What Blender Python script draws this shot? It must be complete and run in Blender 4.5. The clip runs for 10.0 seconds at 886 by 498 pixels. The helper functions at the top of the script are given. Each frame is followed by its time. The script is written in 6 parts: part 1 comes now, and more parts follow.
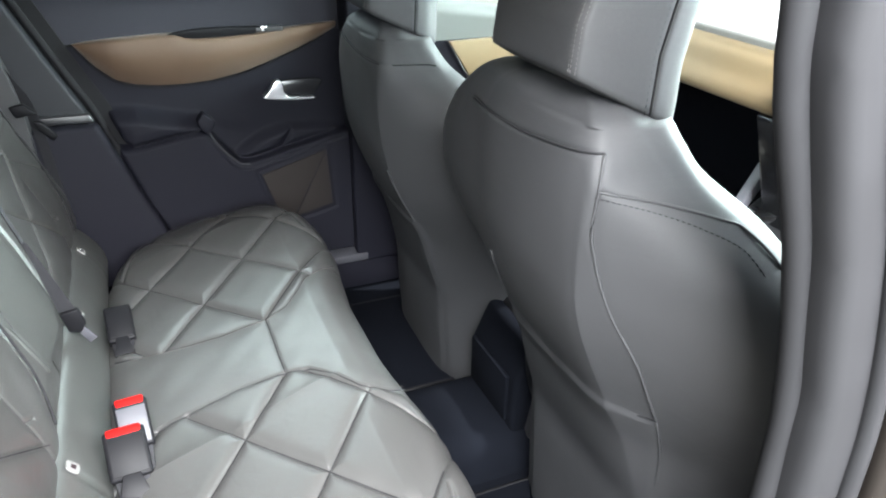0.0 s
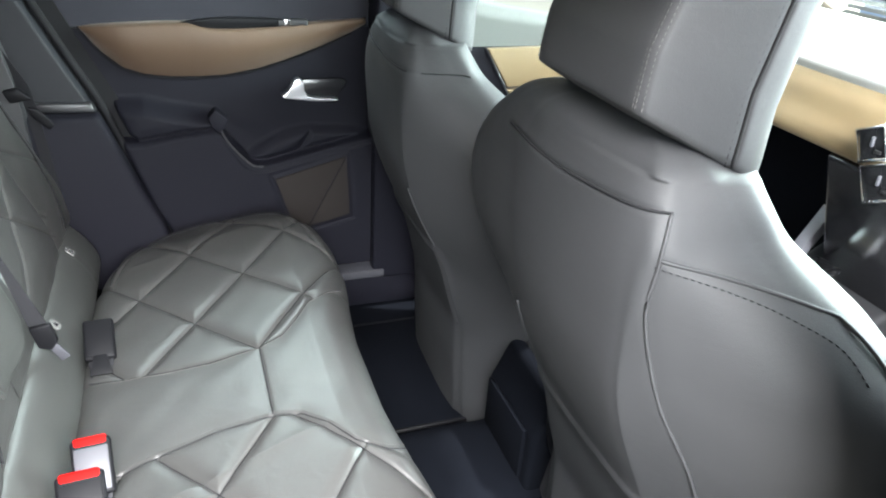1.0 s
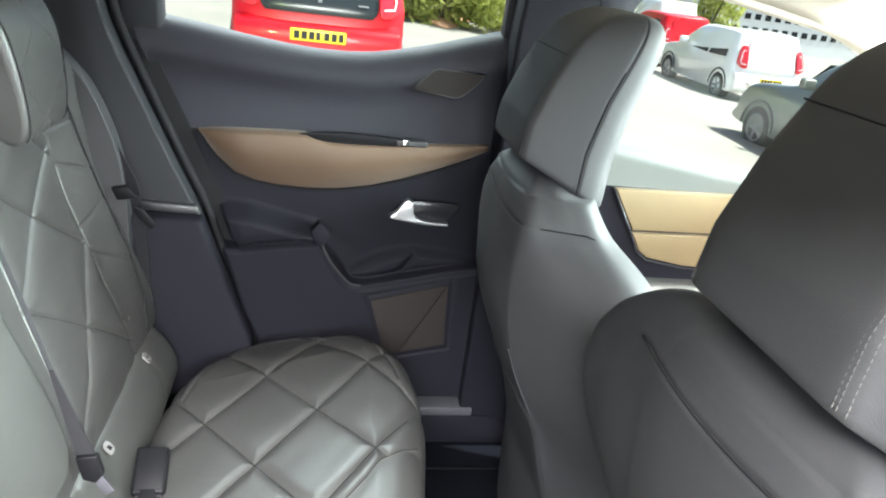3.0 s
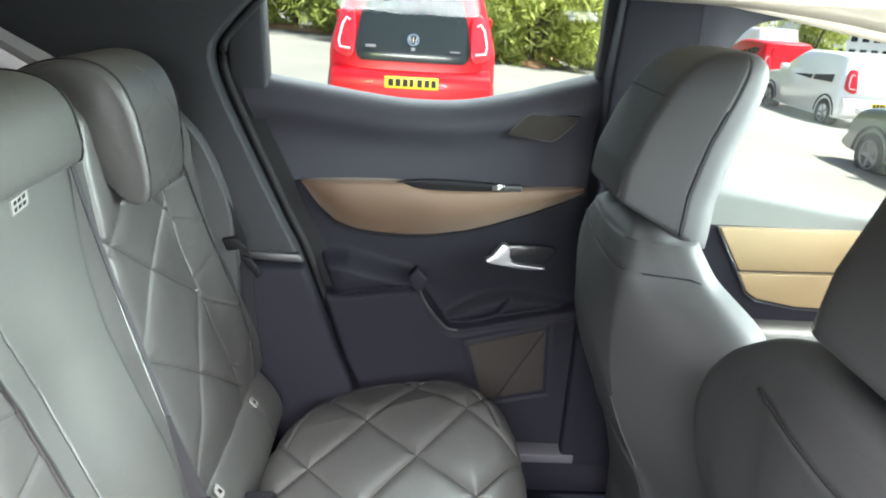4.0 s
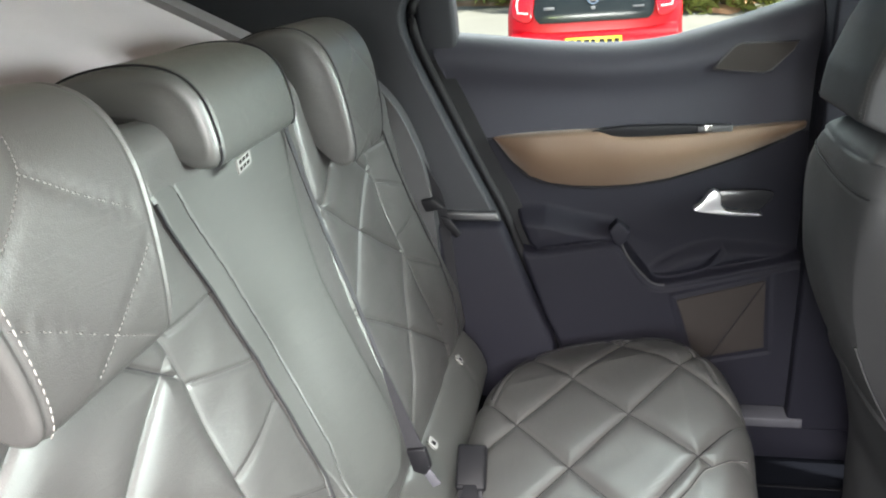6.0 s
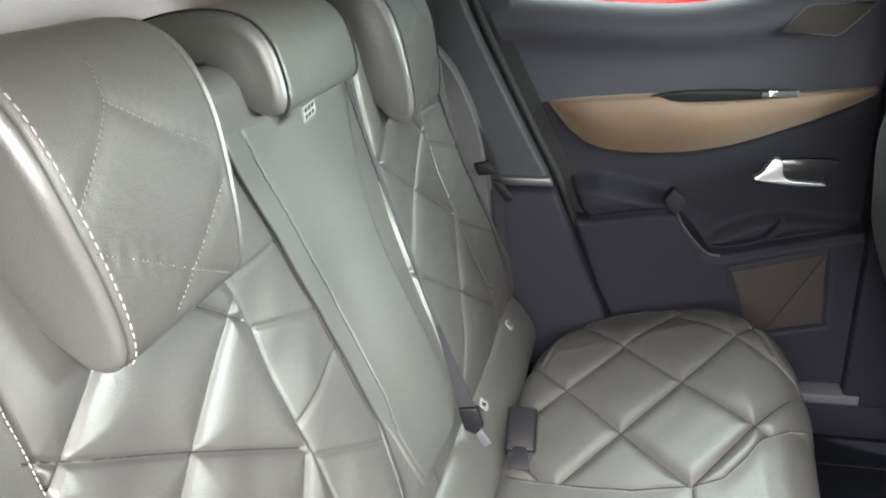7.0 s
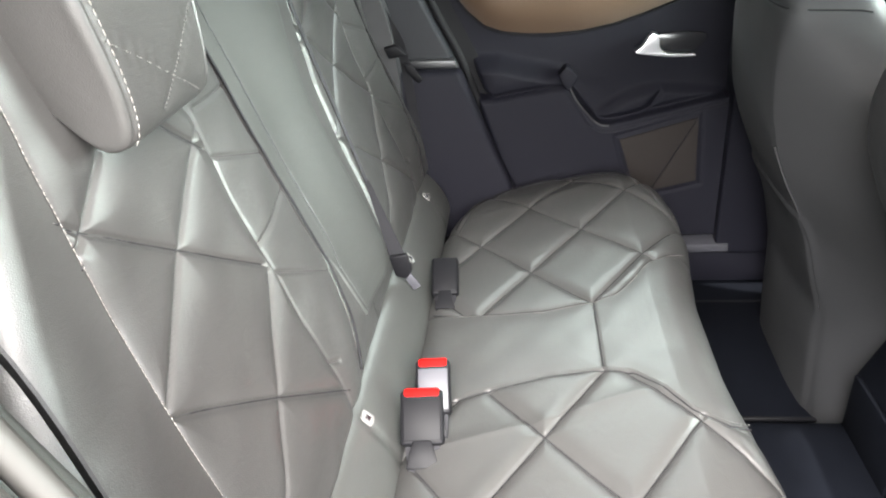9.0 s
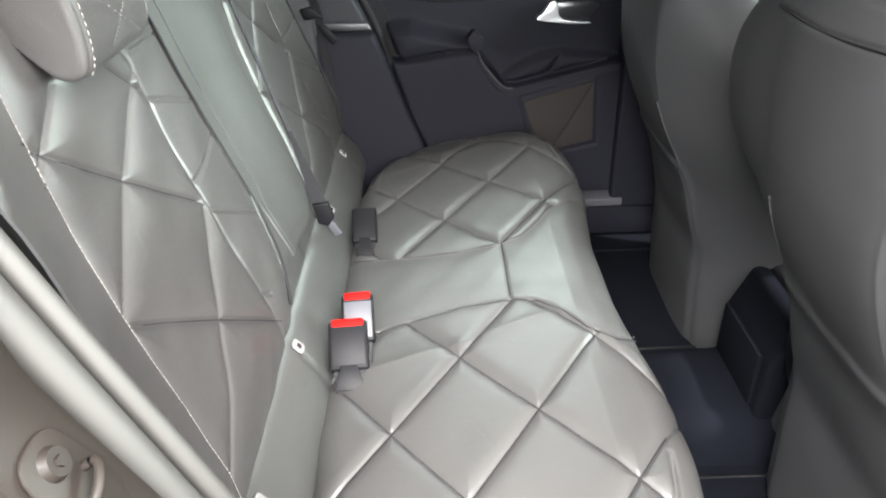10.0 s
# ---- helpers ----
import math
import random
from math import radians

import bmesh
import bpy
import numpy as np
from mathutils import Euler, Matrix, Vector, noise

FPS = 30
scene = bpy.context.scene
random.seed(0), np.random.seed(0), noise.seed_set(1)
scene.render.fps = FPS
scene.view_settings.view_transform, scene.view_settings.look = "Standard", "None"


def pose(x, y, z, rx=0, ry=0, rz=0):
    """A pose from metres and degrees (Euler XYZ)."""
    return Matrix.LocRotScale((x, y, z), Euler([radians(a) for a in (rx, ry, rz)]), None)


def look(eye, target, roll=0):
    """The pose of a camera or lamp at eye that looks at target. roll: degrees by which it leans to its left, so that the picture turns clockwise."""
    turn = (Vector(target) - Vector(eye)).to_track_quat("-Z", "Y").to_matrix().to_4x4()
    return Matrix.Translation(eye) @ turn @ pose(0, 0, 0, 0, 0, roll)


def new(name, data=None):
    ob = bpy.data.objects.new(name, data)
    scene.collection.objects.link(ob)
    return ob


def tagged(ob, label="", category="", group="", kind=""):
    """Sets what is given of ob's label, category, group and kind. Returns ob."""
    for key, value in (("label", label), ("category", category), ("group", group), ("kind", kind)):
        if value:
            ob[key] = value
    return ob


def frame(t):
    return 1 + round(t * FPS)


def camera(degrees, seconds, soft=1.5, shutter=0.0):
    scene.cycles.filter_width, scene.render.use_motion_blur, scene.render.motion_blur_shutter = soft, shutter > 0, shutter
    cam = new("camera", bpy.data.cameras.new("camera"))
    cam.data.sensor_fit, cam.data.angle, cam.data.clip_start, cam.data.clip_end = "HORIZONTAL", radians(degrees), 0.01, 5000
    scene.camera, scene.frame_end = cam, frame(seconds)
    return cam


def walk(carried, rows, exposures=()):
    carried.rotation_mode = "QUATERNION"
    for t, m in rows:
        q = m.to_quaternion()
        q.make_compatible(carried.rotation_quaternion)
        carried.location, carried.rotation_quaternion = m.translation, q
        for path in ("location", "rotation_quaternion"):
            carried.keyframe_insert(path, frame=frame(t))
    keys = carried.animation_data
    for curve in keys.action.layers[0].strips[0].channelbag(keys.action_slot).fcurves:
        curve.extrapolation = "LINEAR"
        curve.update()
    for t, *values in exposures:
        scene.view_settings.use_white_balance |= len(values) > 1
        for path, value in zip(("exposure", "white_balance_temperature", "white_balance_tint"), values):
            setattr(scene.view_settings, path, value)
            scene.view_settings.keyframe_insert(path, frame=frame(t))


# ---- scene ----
cam = camera(62.9, 10.0, soft=2.0)
PATH = [
    (0, (1.058, -1.071, 1.401), (1.753, 0.554, 0.465), 0.7),
    (0.5, (1.092, -0.994, 1.387), (1.761, 0.636, 0.439), 2.0),
    (1, (1.124, -0.923, 1.38), (1.756, 0.726, 0.441), 3.9),
    (1.5, (1.16, -0.86, 1.378), (1.742, 0.825, 0.472), 5.4),
    (2, (1.175, -0.808, 1.384), (1.691, 0.92, 0.519), 6.5),
    (3.5, (1.162, -0.735, 1.439), (1.416, 1.12, 0.735), 6.4),
    (4, (1.16, -0.74, 1.438), (1.265, 1.139, 0.761), 3.7),
    (4.5, (1.158, -0.742, 1.431), (1.113, 1.139, 0.754), 1.0),
    (5, (1.16, -0.738, 1.424), (0.981, 1.129, 0.731), -2.0),
    (5.5, (1.152, -0.723, 1.41), (0.856, 1.119, 0.69), -3.9),
    (6.8, (1.11, -0.723, 1.373), (0.612, 1.049, 0.591), -4.6),
    (7, (1.107, -0.733, 1.369), (0.606, 1.033, 0.576), -4.6),
    (7.5, (1.096, -0.764, 1.363), (0.611, 0.993, 0.54), -4.5),
    (8, (1.088, -0.805, 1.351), (0.65, 0.949, 0.495), -4.8),
    (8.5, (1.092, -0.85, 1.335), (0.736, 0.896, 0.426), -5.2),
    (9, (1.096, -0.901, 1.314), (0.863, 0.831, 0.341), -4.7),
    (9.5, (1.088, -0.957, 1.308), (0.985, 0.756, 0.281), -3.0),
    (10, (1.088, -1.013, 1.315), (1.1, 0.697, 0.278), -1.7),
]
walk(cam, [(t, look(eye, target, roll)) for t, eye, target, roll in PATH],
     [(0, 1.64, 6000, 6), (1.8, 1.76, 6100, 6), (3.4, 1.94, 6200, 7), (4.2, 1.92, 6200, 7), (5, 1.86, 6250, 8), (7, 1.86, 6500, 9), (8.5, 1.81, 6450, 9), (10, 1.71, 6350, 8)])

# ---------------------------------------------------------------- light
world = bpy.data.worlds.new("sky")
scene.world = world
world.use_nodes = True
_n, _l = world.node_tree.nodes, world.node_tree.links
sky = _n.new("ShaderNodeTexSky")
sky.sky_type = "NISHITA"
sky.sun_disc = False
sky.sun_elevation, sky.sun_rotation = radians(58), radians(98)
sky.air_density, sky.dust_density = 1.0, 3.0
_n["Background"].inputs["Strength"].default_value = 0.075
_l.new(sky.outputs["Color"], _n["Background"].inputs["Color"])


def sun_lamp(strength, angle, elevation, azimuth):
    """azimuth: degrees from +y towards +x, where the sun stands."""
    data = bpy.data.lights.new("sun", "SUN")
    data.energy, data.angle, data.color = strength, radians(angle), (1.0, 0.95, 0.88)
    ob = new("sun", data)
    e, a = radians(elevation), radians(azimuth)
    d = Vector((math.cos(e) * math.sin(a), math.cos(e) * math.cos(a), math.sin(e)))
    ob.matrix_world = look(d * 30, (0, 0, 0))
    return ob


def sky_fill_panel(name, eye, target, sx, sy, power, color=(0.93, 0.97, 1.0), spread=180):
    """An added lamp that stands in for the sky's light through an opening of the car."""
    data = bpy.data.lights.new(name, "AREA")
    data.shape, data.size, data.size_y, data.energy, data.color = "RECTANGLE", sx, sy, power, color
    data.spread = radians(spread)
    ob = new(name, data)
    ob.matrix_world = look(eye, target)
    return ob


sun_lamp(5.0, 3.0, 58, 98)
# Unseen lamps added to brighten the interior, set at or beyond its openings.
sky_fill_panel("open_door_sky_fill", (0.90, -1.90, 2.50), (1.20, -0.40, 0.85), 1.1, 1.0, 200, (1.0, 0.94, 0.90))
sky_fill_panel("doorway_sky_fill", (0.98, -2.9, 1.65), (1.15, 0.5, 0.95), 1.4, 0.8, 50, (0.98, 1.0, 0.98))
sky_fill_panel("high_doorway_sky_fill", (2.05, -2.1, 2.2), (0.85, -0.1, 0.90), 1.5, 1.1, 185, (1.0, 0.94, 0.90))
sky_fill_panel("side_window_sky_fill", (1.25, 1.9, 2.7), (1.1, 0.1, 0.75), 2.2, 1.2, 78, (0.93, 1.0, 0.98))
sky_fill_panel("windscreen_sky_fill", (3.2, 0.05, 1.50), (0.8, 0.02, 1.05), 1.2, 0.5, 46, (0.90, 1.0, 0.94), 110)
sky_fill_panel("driver_window_sky_fill", (2.08, -0.70, 1.26), (1.72, 0.5, 0.95), 0.7, 0.25, 4.5, (0.90, 0.97, 1.0))
# Tinted yellow-green for light off the greenery behind.
sky_fill_panel("rear_window_sky_fill", (-0.45, 0.0, 2.0), (0.45, 0.0, 1.25), 1.1, 0.4, 110, (0.88, 1.0, 0.42))


# ---------------------------------------------------------------- materials
def material(name, color, rough=0.5, metal=0.0, spec=0.5, grain=0.0, grain_scale=400.0, blotch=0.0, blotch_scale=6.0,
             tint=None, coat=0.0, sheen=0.0, voronoi=False, random_amount=0.0, transmission=0.0, wear=0.08, crease=0.0, crease_scale=38.0):
    m = bpy.data.materials.new(name)
    m.use_nodes = True
    n, l = m.node_tree.nodes, m.node_tree.links
    b = n["Principled BSDF"]
    b.inputs["Base Color"].default_value = (*color, 1)
    b.inputs["Roughness"].default_value = rough
    b.inputs["Metallic"].default_value = metal
    b.inputs["Specular IOR Level"].default_value = spec
    b.inputs["Coat Weight"].default_value = coat
    b.inputs["Sheen Weight"].default_value = sheen
    b.inputs["Transmission Weight"].default_value = transmission
    tex = n.new("ShaderNodeTexCoord")
    if blotch or tint or random_amount:
        noise_a = n.new("ShaderNodeTexNoise")
        noise_a.inputs["Scale"].default_value = blotch_scale
        noise_a.inputs["Detail"].default_value = 6
        l.new(tex.outputs["Object"], noise_a.inputs["Vector"])
        mix = n.new("ShaderNodeMix")
        mix.data_type = "RGBA"
        lo = tuple(c * (1 - blotch) for c in color)
        hi = tint if tint else tuple(min(1, c * (1 + blotch)) for c in color)
        mix.inputs["A"].default_value = (*lo, 1)
        mix.inputs["B"].default_value = (*hi, 1)
        l.new(noise_a.outputs["Fac"], mix.inputs["Factor"])
        if random_amount:
            geo = n.new("ShaderNodeNewGeometry")
            hsv = n.new("ShaderNodeHueSaturation")
            mul = n.new("ShaderNodeMapRange")
            mul.inputs["To Min"].default_value = 1 - random_amount
            mul.inputs["To Max"].default_value = 1 + random_amount
            l.new(geo.outputs["Random Per Island"], mul.inputs["Value"])
            l.new(mul.outputs["Result"], hsv.inputs["Value"])
            l.new(mix.outputs["Result"], hsv.inputs["Color"])
            l.new(hsv.outputs["Color"], b.inputs["Base Color"])
        else:
            l.new(mix.outputs["Result"], b.inputs["Base Color"])
        rr = n.new("ShaderNodeMapRange")
        rr.inputs["To Min"].default_value = max(0.02, rough - wear)
        rr.inputs["To Max"].default_value = min(1, rough + wear)
        l.new(noise_a.outputs["Fac"], rr.inputs["Value"])
        l.new(rr.outputs["Result"], b.inputs["Roughness"])
    if grain:
        g = n.new("ShaderNodeTexVoronoi" if voronoi else "ShaderNodeTexNoise")
        g.inputs["Scale"].default_value = grain_scale
        l.new(tex.outputs["Object"], g.inputs["Vector"])
        bump = n.new("ShaderNodeBump")
        bump.inputs["Strength"].default_value = grain
        bump.inputs["Distance"].default_value = 0.001
        l.new(g.outputs["Distance" if voronoi else "Fac"], bump.inputs["Height"])
        l.new(bump.outputs["Normal"], b.inputs["Normal"])
        if crease:
            c = n.new("ShaderNodeTexNoise")
            c.inputs["Scale"].default_value = crease_scale
            c.inputs["Detail"].default_value = 5
            c.inputs["Distortion"].default_value = 0.8
            stretch = n.new("ShaderNodeMapping")
            stretch.inputs["Scale"].default_value = (1.0, 0.7, 1.6)
            l.new(tex.outputs["Object"], stretch.inputs["Vector"])
            l.new(stretch.outputs["Vector"], c.inputs["Vector"])
            fold_bump = n.new("ShaderNodeBump")
            fold_bump.inputs["Strength"].default_value = crease
            fold_bump.inputs["Distance"].default_value = 0.004
            l.new(c.outputs["Fac"], fold_bump.inputs["Height"])
            l.new(fold_bump.outputs["Normal"], bump.inputs["Normal"])
    return m


LEATHER = material("black_leather", (0.032, 0.0315, 0.0308), 0.41, spec=0.62, grain=0.16, grain_scale=900, voronoi=True, blotch=0.15, blotch_scale=9, crease=0.16)
LEATHER_PLAIN = material("black_smooth_leather", (0.033, 0.034, 0.0325), 0.40, spec=0.68, grain=0.14, grain_scale=1100, voronoi=True, blotch=0.12, blotch_scale=7, crease=0.15, crease_scale=30)
LEATHER_FRONT = material("black_seat_back_leather", (0.0255, 0.0258, 0.0275), 0.58, spec=0.26, grain=0.14, grain_scale=1100, voronoi=True, blotch=0.12, blotch_scale=7, crease=0.12, crease_scale=24)
THREAD = material("grey_thread", (0.15, 0.142, 0.134), 0.8, spec=0.2)
DARK_THREAD = material("dark_thread", (0.065, 0.063, 0.061), 0.8, spec=0.2)
PLASTIC = material("black_grained_plastic", (0.0068, 0.0067, 0.0106), 0.6, spec=0.13, grain=0.4, grain_scale=1300, voronoi=True, blotch=0.15, blotch_scale=5)
PLASTIC_SOFT = material("soft_touch_plastic", (0.0205, 0.0203, 0.0262), 0.62, spec=0.15, grain=0.25, grain_scale=900, voronoi=True, blotch=0.12, blotch_scale=4)
GLOSS_BLACK = material("gloss_black_plastic", (0.015, 0.015, 0.017), 0.18, spec=0.5)
SATIN_BLACK = material("satin_black_plastic", (0.020, 0.020, 0.022), 0.38, spec=0.5, grain=0.1, grain_scale=1500)
RUBBER = material("rubber_seal", (0.011, 0.011, 0.012), 0.75, spec=0.10, blotch=0.2, blotch_scale=20)
# Same leather as TAN, paled for the sunlight on front door and dash.
TAN_SUNLIT = material("sunlit_tan_leather", (0.165, 0.118, 0.056), 0.6, grain=0.3, grain_scale=1000, voronoi=True, blotch=0.1, blotch_scale=14, sheen=0.1)
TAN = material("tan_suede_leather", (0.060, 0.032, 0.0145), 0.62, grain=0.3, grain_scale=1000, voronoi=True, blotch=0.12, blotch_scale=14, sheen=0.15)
CHROME = material("satin_chrome", (0.80, 0.80, 0.82), 0.16, metal=1.0)
HANDLE = material("satin_metal_handle", (0.80, 0.80, 0.82), 0.36, metal=1.0)
LATCH = material("dull_brown_steel", (0.0068, 0.0056, 0.0048), 0.5, spec=0.12, blotch=0.2, blotch_scale=60)
STEEL = material("brushed_steel", (0.55, 0.55, 0.56), 0.3, metal=1.0, blotch=0.15, blotch_scale=40)
BROWN_MESH = material("brown_woven_mesh", (0.0185, 0.0155, 0.0145), 0.75, spec=0.15, grain=0.8, grain_scale=700, voronoi=True, blotch=0.12, blotch_scale=12)
WEB = material("seat_belt_webbing", (0.012, 0.012, 0.014), 0.7, spec=0.2, grain=0.6, grain_scale=1200, blotch=0.2, blotch_scale=60)
WEB_GREY = material("grey_belt_webbing", (0.015, 0.015, 0.016), 0.65, spec=0.2, grain=0.6, grain_scale=1200, blotch=0.2, blotch_scale=60)
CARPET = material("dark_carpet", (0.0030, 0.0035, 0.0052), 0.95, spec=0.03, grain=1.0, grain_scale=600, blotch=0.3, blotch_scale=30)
LINER = material("beige_headliner_cloth", (0.52, 0.46, 0.38), 0.9, spec=0.2, grain=0.06, grain_scale=900, blotch=0.05, blotch_scale=5)
SHELF = material("grey_shelf_felt", (0.25, 0.215, 0.235), 0.85, grain=0.5, grain_scale=500, blotch=0.18, blotch_scale=10, sheen=0.2)
SHELF_RIM = material("dark_shelf_felt", (0.13, 0.12, 0.125), 0.9, grain=0.5, grain_scale=500, blotch=0.15, blotch_scale=10)
LABEL = material("pale_label", (0.10, 0.10, 0.097), 0.6)
TAG = material("white_tag_plastic", (0.13, 0.13, 0.127), 0.5)
RED = material("red_button_plastic", (0.28, 0.003, 0.0025), 0.6, spec=0.03)
SILVER = material("silver_plastic", (0.15, 0.15, 0.17), 0.45, metal=0.2)
GREY_PLASTIC = material("grey_plastic", (0.040, 0.040, 0.047), 0.5, spec=0.3, blotch=0.1, blotch_scale=30)
BUCKLE = material("matt_black_plastic", (0.005, 0.005, 0.006), 0.5, spec=0.10, grain=0.1, grain_scale=1500)
# Dash top paled for the windscreen glare it reflects.
DASH_TOP = material("dash_top_plastic", (0.30, 0.30, 0.29), 0.5, grain=0.2, grain_scale=900, voronoi=True, blotch=0.08)
# Door-top plastic paled for the window light that falls on it.
DOOR_TOP_LIT = material("lit_door_top_plastic", (0.095, 0.10, 0.095), 0.55, spec=0.35, grain=0.2, grain_scale=900, voronoi=True, blotch=0.1, blotch_scale=4)
ASPHALT = material("pale_worn_asphalt", (0.180, 0.170, 0.148), 0.9, grain=0.6, grain_scale=60, blotch=0.25, blotch_scale=0.7)
SOIL = material("orange_soil", (0.32, 0.17, 0.09), 0.95, blotch=0.4, blotch_scale=2)
LEAF = material("bramble_leaf", (0.33, 0.40, 0.085), 0.6, blotch=0.3, blotch_scale=1.5, tint=(0.52, 0.54, 0.15), random_amount=0.35)
BARK = material("brown_stem", (0.10, 0.075, 0.05), 0.9, blotch=0.3, blotch_scale=10)
PAINT_RED = material("red_car_paint", (0.50, 0.004, 0.010), 0.3, spec=0.2, coat=0.3, blotch=0.03, blotch_scale=2)
PAINT_WHITE = material("white_car_paint", (0.78, 0.78, 0.78), 0.25, coat=1.0, blotch=0.03, blotch_scale=2)
PAINT_SILVER = material("grey_green_car_paint", (0.11, 0.12, 0.105), 0.35, metal=0.2, coat=0.5, blotch=0.05, blotch_scale=2)
PAINT_CAR = material("body_paint", (0.06, 0.058, 0.055), 0.3, metal=0.3, coat=1.0, blotch=0.1)
CAR_GLASS = material("dark_car_glass", (0.012, 0.016, 0.018), 0.22, spec=0.3)
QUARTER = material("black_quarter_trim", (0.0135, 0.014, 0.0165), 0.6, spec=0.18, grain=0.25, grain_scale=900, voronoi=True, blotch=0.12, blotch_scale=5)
# Near-side copy of the black quarter trim, paler for the daylight on it.
TRIM_LIT = material("lit_quarter_trim", (0.022, 0.023, 0.021), 0.55, spec=0.4, grain=0.2, grain_scale=1200, voronoi=True, blotch=0.12, blotch_scale=6)
# Seal rubber tinted paler and warmer, as daylight makes it look.
SEAL_LIT = material("lit_seal_rubber", (0.0125, 0.012, 0.011), 0.6, blotch=0.18, blotch_scale=15)
# Brown body paint, darkened and dulled for the shade of an unbuilt open door.
FLANGE = material("shaded_brown_paint", (0.0062, 0.0050, 0.0043), 0.55, spec=0.10, blotch=0.2, blotch_scale=10)
TYRE = material("tyre_rubber", (0.02, 0.02, 0.02), 0.85, blotch=0.2)
PLATE_YELLOW = material("yellow_plate", (0.85, 0.62, 0.02), 0.4)
LAMP_RED = material("tail_lamp_red", (0.55, 0.01, 0.02), 0.15, coat=0.6)
LAMP_CLEAR = material("clear_lamp", (0.7, 0.66, 0.66), 0.15, coat=0.6)
WALL_WHITE = material("white_render_wall", (0.72, 0.72, 0.70), 0.8, blotch=0.08, blotch_scale=0.5)
ROOF_GREY = material("grey_roof_sheet", (0.22, 0.23, 0.24), 0.7, blotch=0.15, blotch_scale=0.7)


def glass_material():
    m = bpy.data.materials.new("window_glass")
    m.use_nodes = True
    n, l = m.node_tree.nodes, m.node_tree.links
    n.remove(n["Principled BSDF"])
    fres = n.new("ShaderNodeFresnel")
    fres.inputs["IOR"].default_value = 1.22
    clear = n.new("ShaderNodeBsdfTransparent")
    clear.inputs["Color"].default_value = (0.90, 0.94, 0.92, 1)
    gloss = n.new("ShaderNodeBsdfGlossy")
    gloss.inputs["Roughness"].default_value = 0.02
    mix = n.new("ShaderNodeMixShader")
    l.new(fres.outputs["Fac"], mix.inputs[0])
    l.new(clear.outputs[0], mix.inputs[1])
    l.new(gloss.outputs[0], mix.inputs[2])
    l.new(mix.outputs[0], n["Material Output"].inputs["Surface"])
    return m


GLASS = glass_material()


def let_light_through(m, share):
    """Thin leaves pass a share of the light."""
    n, l = m.node_tree.nodes, m.node_tree.links
    b = n["Principled BSDF"]
    thin = n.new("ShaderNodeBsdfTranslucent")
    mix = n.new("ShaderNodeMixShader")
    mix.inputs[0].default_value = share
    l.new(b.inputs["Base Color"].links[0].from_socket, thin.inputs["Color"])
    l.new(b.outputs[0], mix.inputs[1])
    l.new(thin.outputs[0], mix.inputs[2])
    l.new(mix.outputs[0], n["Material Output"].inputs["Surface"])


let_light_through(LEAF, 0.5)


# ---------------------------------------------------------------- mesh helpers
def thing(name, label, category, group="", kind="", at=(0, 0, 0)):
    ob = new(name)
    ob.location = at
    ob.empty_display_size = 0.05
    return tagged(ob, label, category, group, kind)


def link_mesh(name, me, mat, parent=None, label=""):
    me.materials.append(mat)
    ob = new(name, me)
    if parent is not None:
        ob.parent = parent
        bpy.context.view_layer.update()
        ob.matrix_parent_inverse = parent.matrix_world.inverted()
    if label:
        tagged(ob, label)
    return ob


def part(name, bm, mat, parent=None, label="", smooth=True, angle=None):
    me = bpy.data.meshes.new(name)
    bmesh.ops.recalc_face_normals(bm, faces=bm.faces)
    bm.to_mesh(me)
    bm.free()
    if smooth:
        me.shade_smooth()
        if angle:
            me.set_sharp_from_angle(angle=radians(angle))
    return link_mesh(name, me, mat, parent, label)


def box_bm(x0, x1, y0, y1, z0, z1, bevel=0.004, seg=2):
    bm = bmesh.new()
    bmesh.ops.create_cube(bm, size=1)
    bmesh.ops.transform(bm, matrix=Matrix.Translation(((x0 + x1) / 2, (y0 + y1) / 2, (z0 + z1) / 2)) @ Matrix.Diagonal((x1 - x0, y1 - y0, z1 - z0, 1)), verts=bm.verts)
    if bevel:
        bmesh.ops.bevel(bm, geom=bm.edges, offset=bevel, segments=seg, affect="EDGES", profile=0.5)
    return bm


def slab_bm(outline, lo, hi, axis="y", bevel=0.004, seg=2):
    """A polygon, given in the two other axes, as a plate between lo and hi."""
    bm = bmesh.new()

    def at(p, h):
        return {"x": (h, p[0], p[1]), "y": (p[0], h, p[1]), "z": (p[0], p[1], h)}[axis]

    a = [bm.verts.new(at(p, lo)) for p in outline]
    b = [bm.verts.new(at(p, hi)) for p in outline]
    bm.faces.new(a)
    bm.faces.new(b)
    n = len(outline)
    for i in range(n):
        bm.faces.new((a[i], a[(i + 1) % n], b[(i + 1) % n], b[i]))
    bmesh.ops.recalc_face_normals(bm, faces=bm.faces)
    if bevel:
        bmesh.ops.bevel(bm, geom=list(bm.edges), offset=bevel, segments=seg, affect="EDGES", profile=0.5, clamp_overlap=True)
    return bm


def smooth_poly(points, steps=6, closed=True):
    """Catmull-Rom through the points."""
    out, n = [], len(points)
    for i in range(n if closed else n - 1):
        p = [Vector(points[(i + k) % n] if closed else points[min(max(i + k, 0), n - 1)]) for k in (-1, 0, 1, 2)]
        for s in range(steps):
            t = s / steps
            out.append(tuple(0.5 * (2 * p[1] + (p[2] - p[0]) * t + (2 * p[0] - 5 * p[1] + 4 * p[2] - p[3]) * t * t + (3 * p[1] - p[0] - 3 * p[2] + p[3]) * t ** 3)))
    if not closed:
        out.append(tuple(points[-1]))
    return out


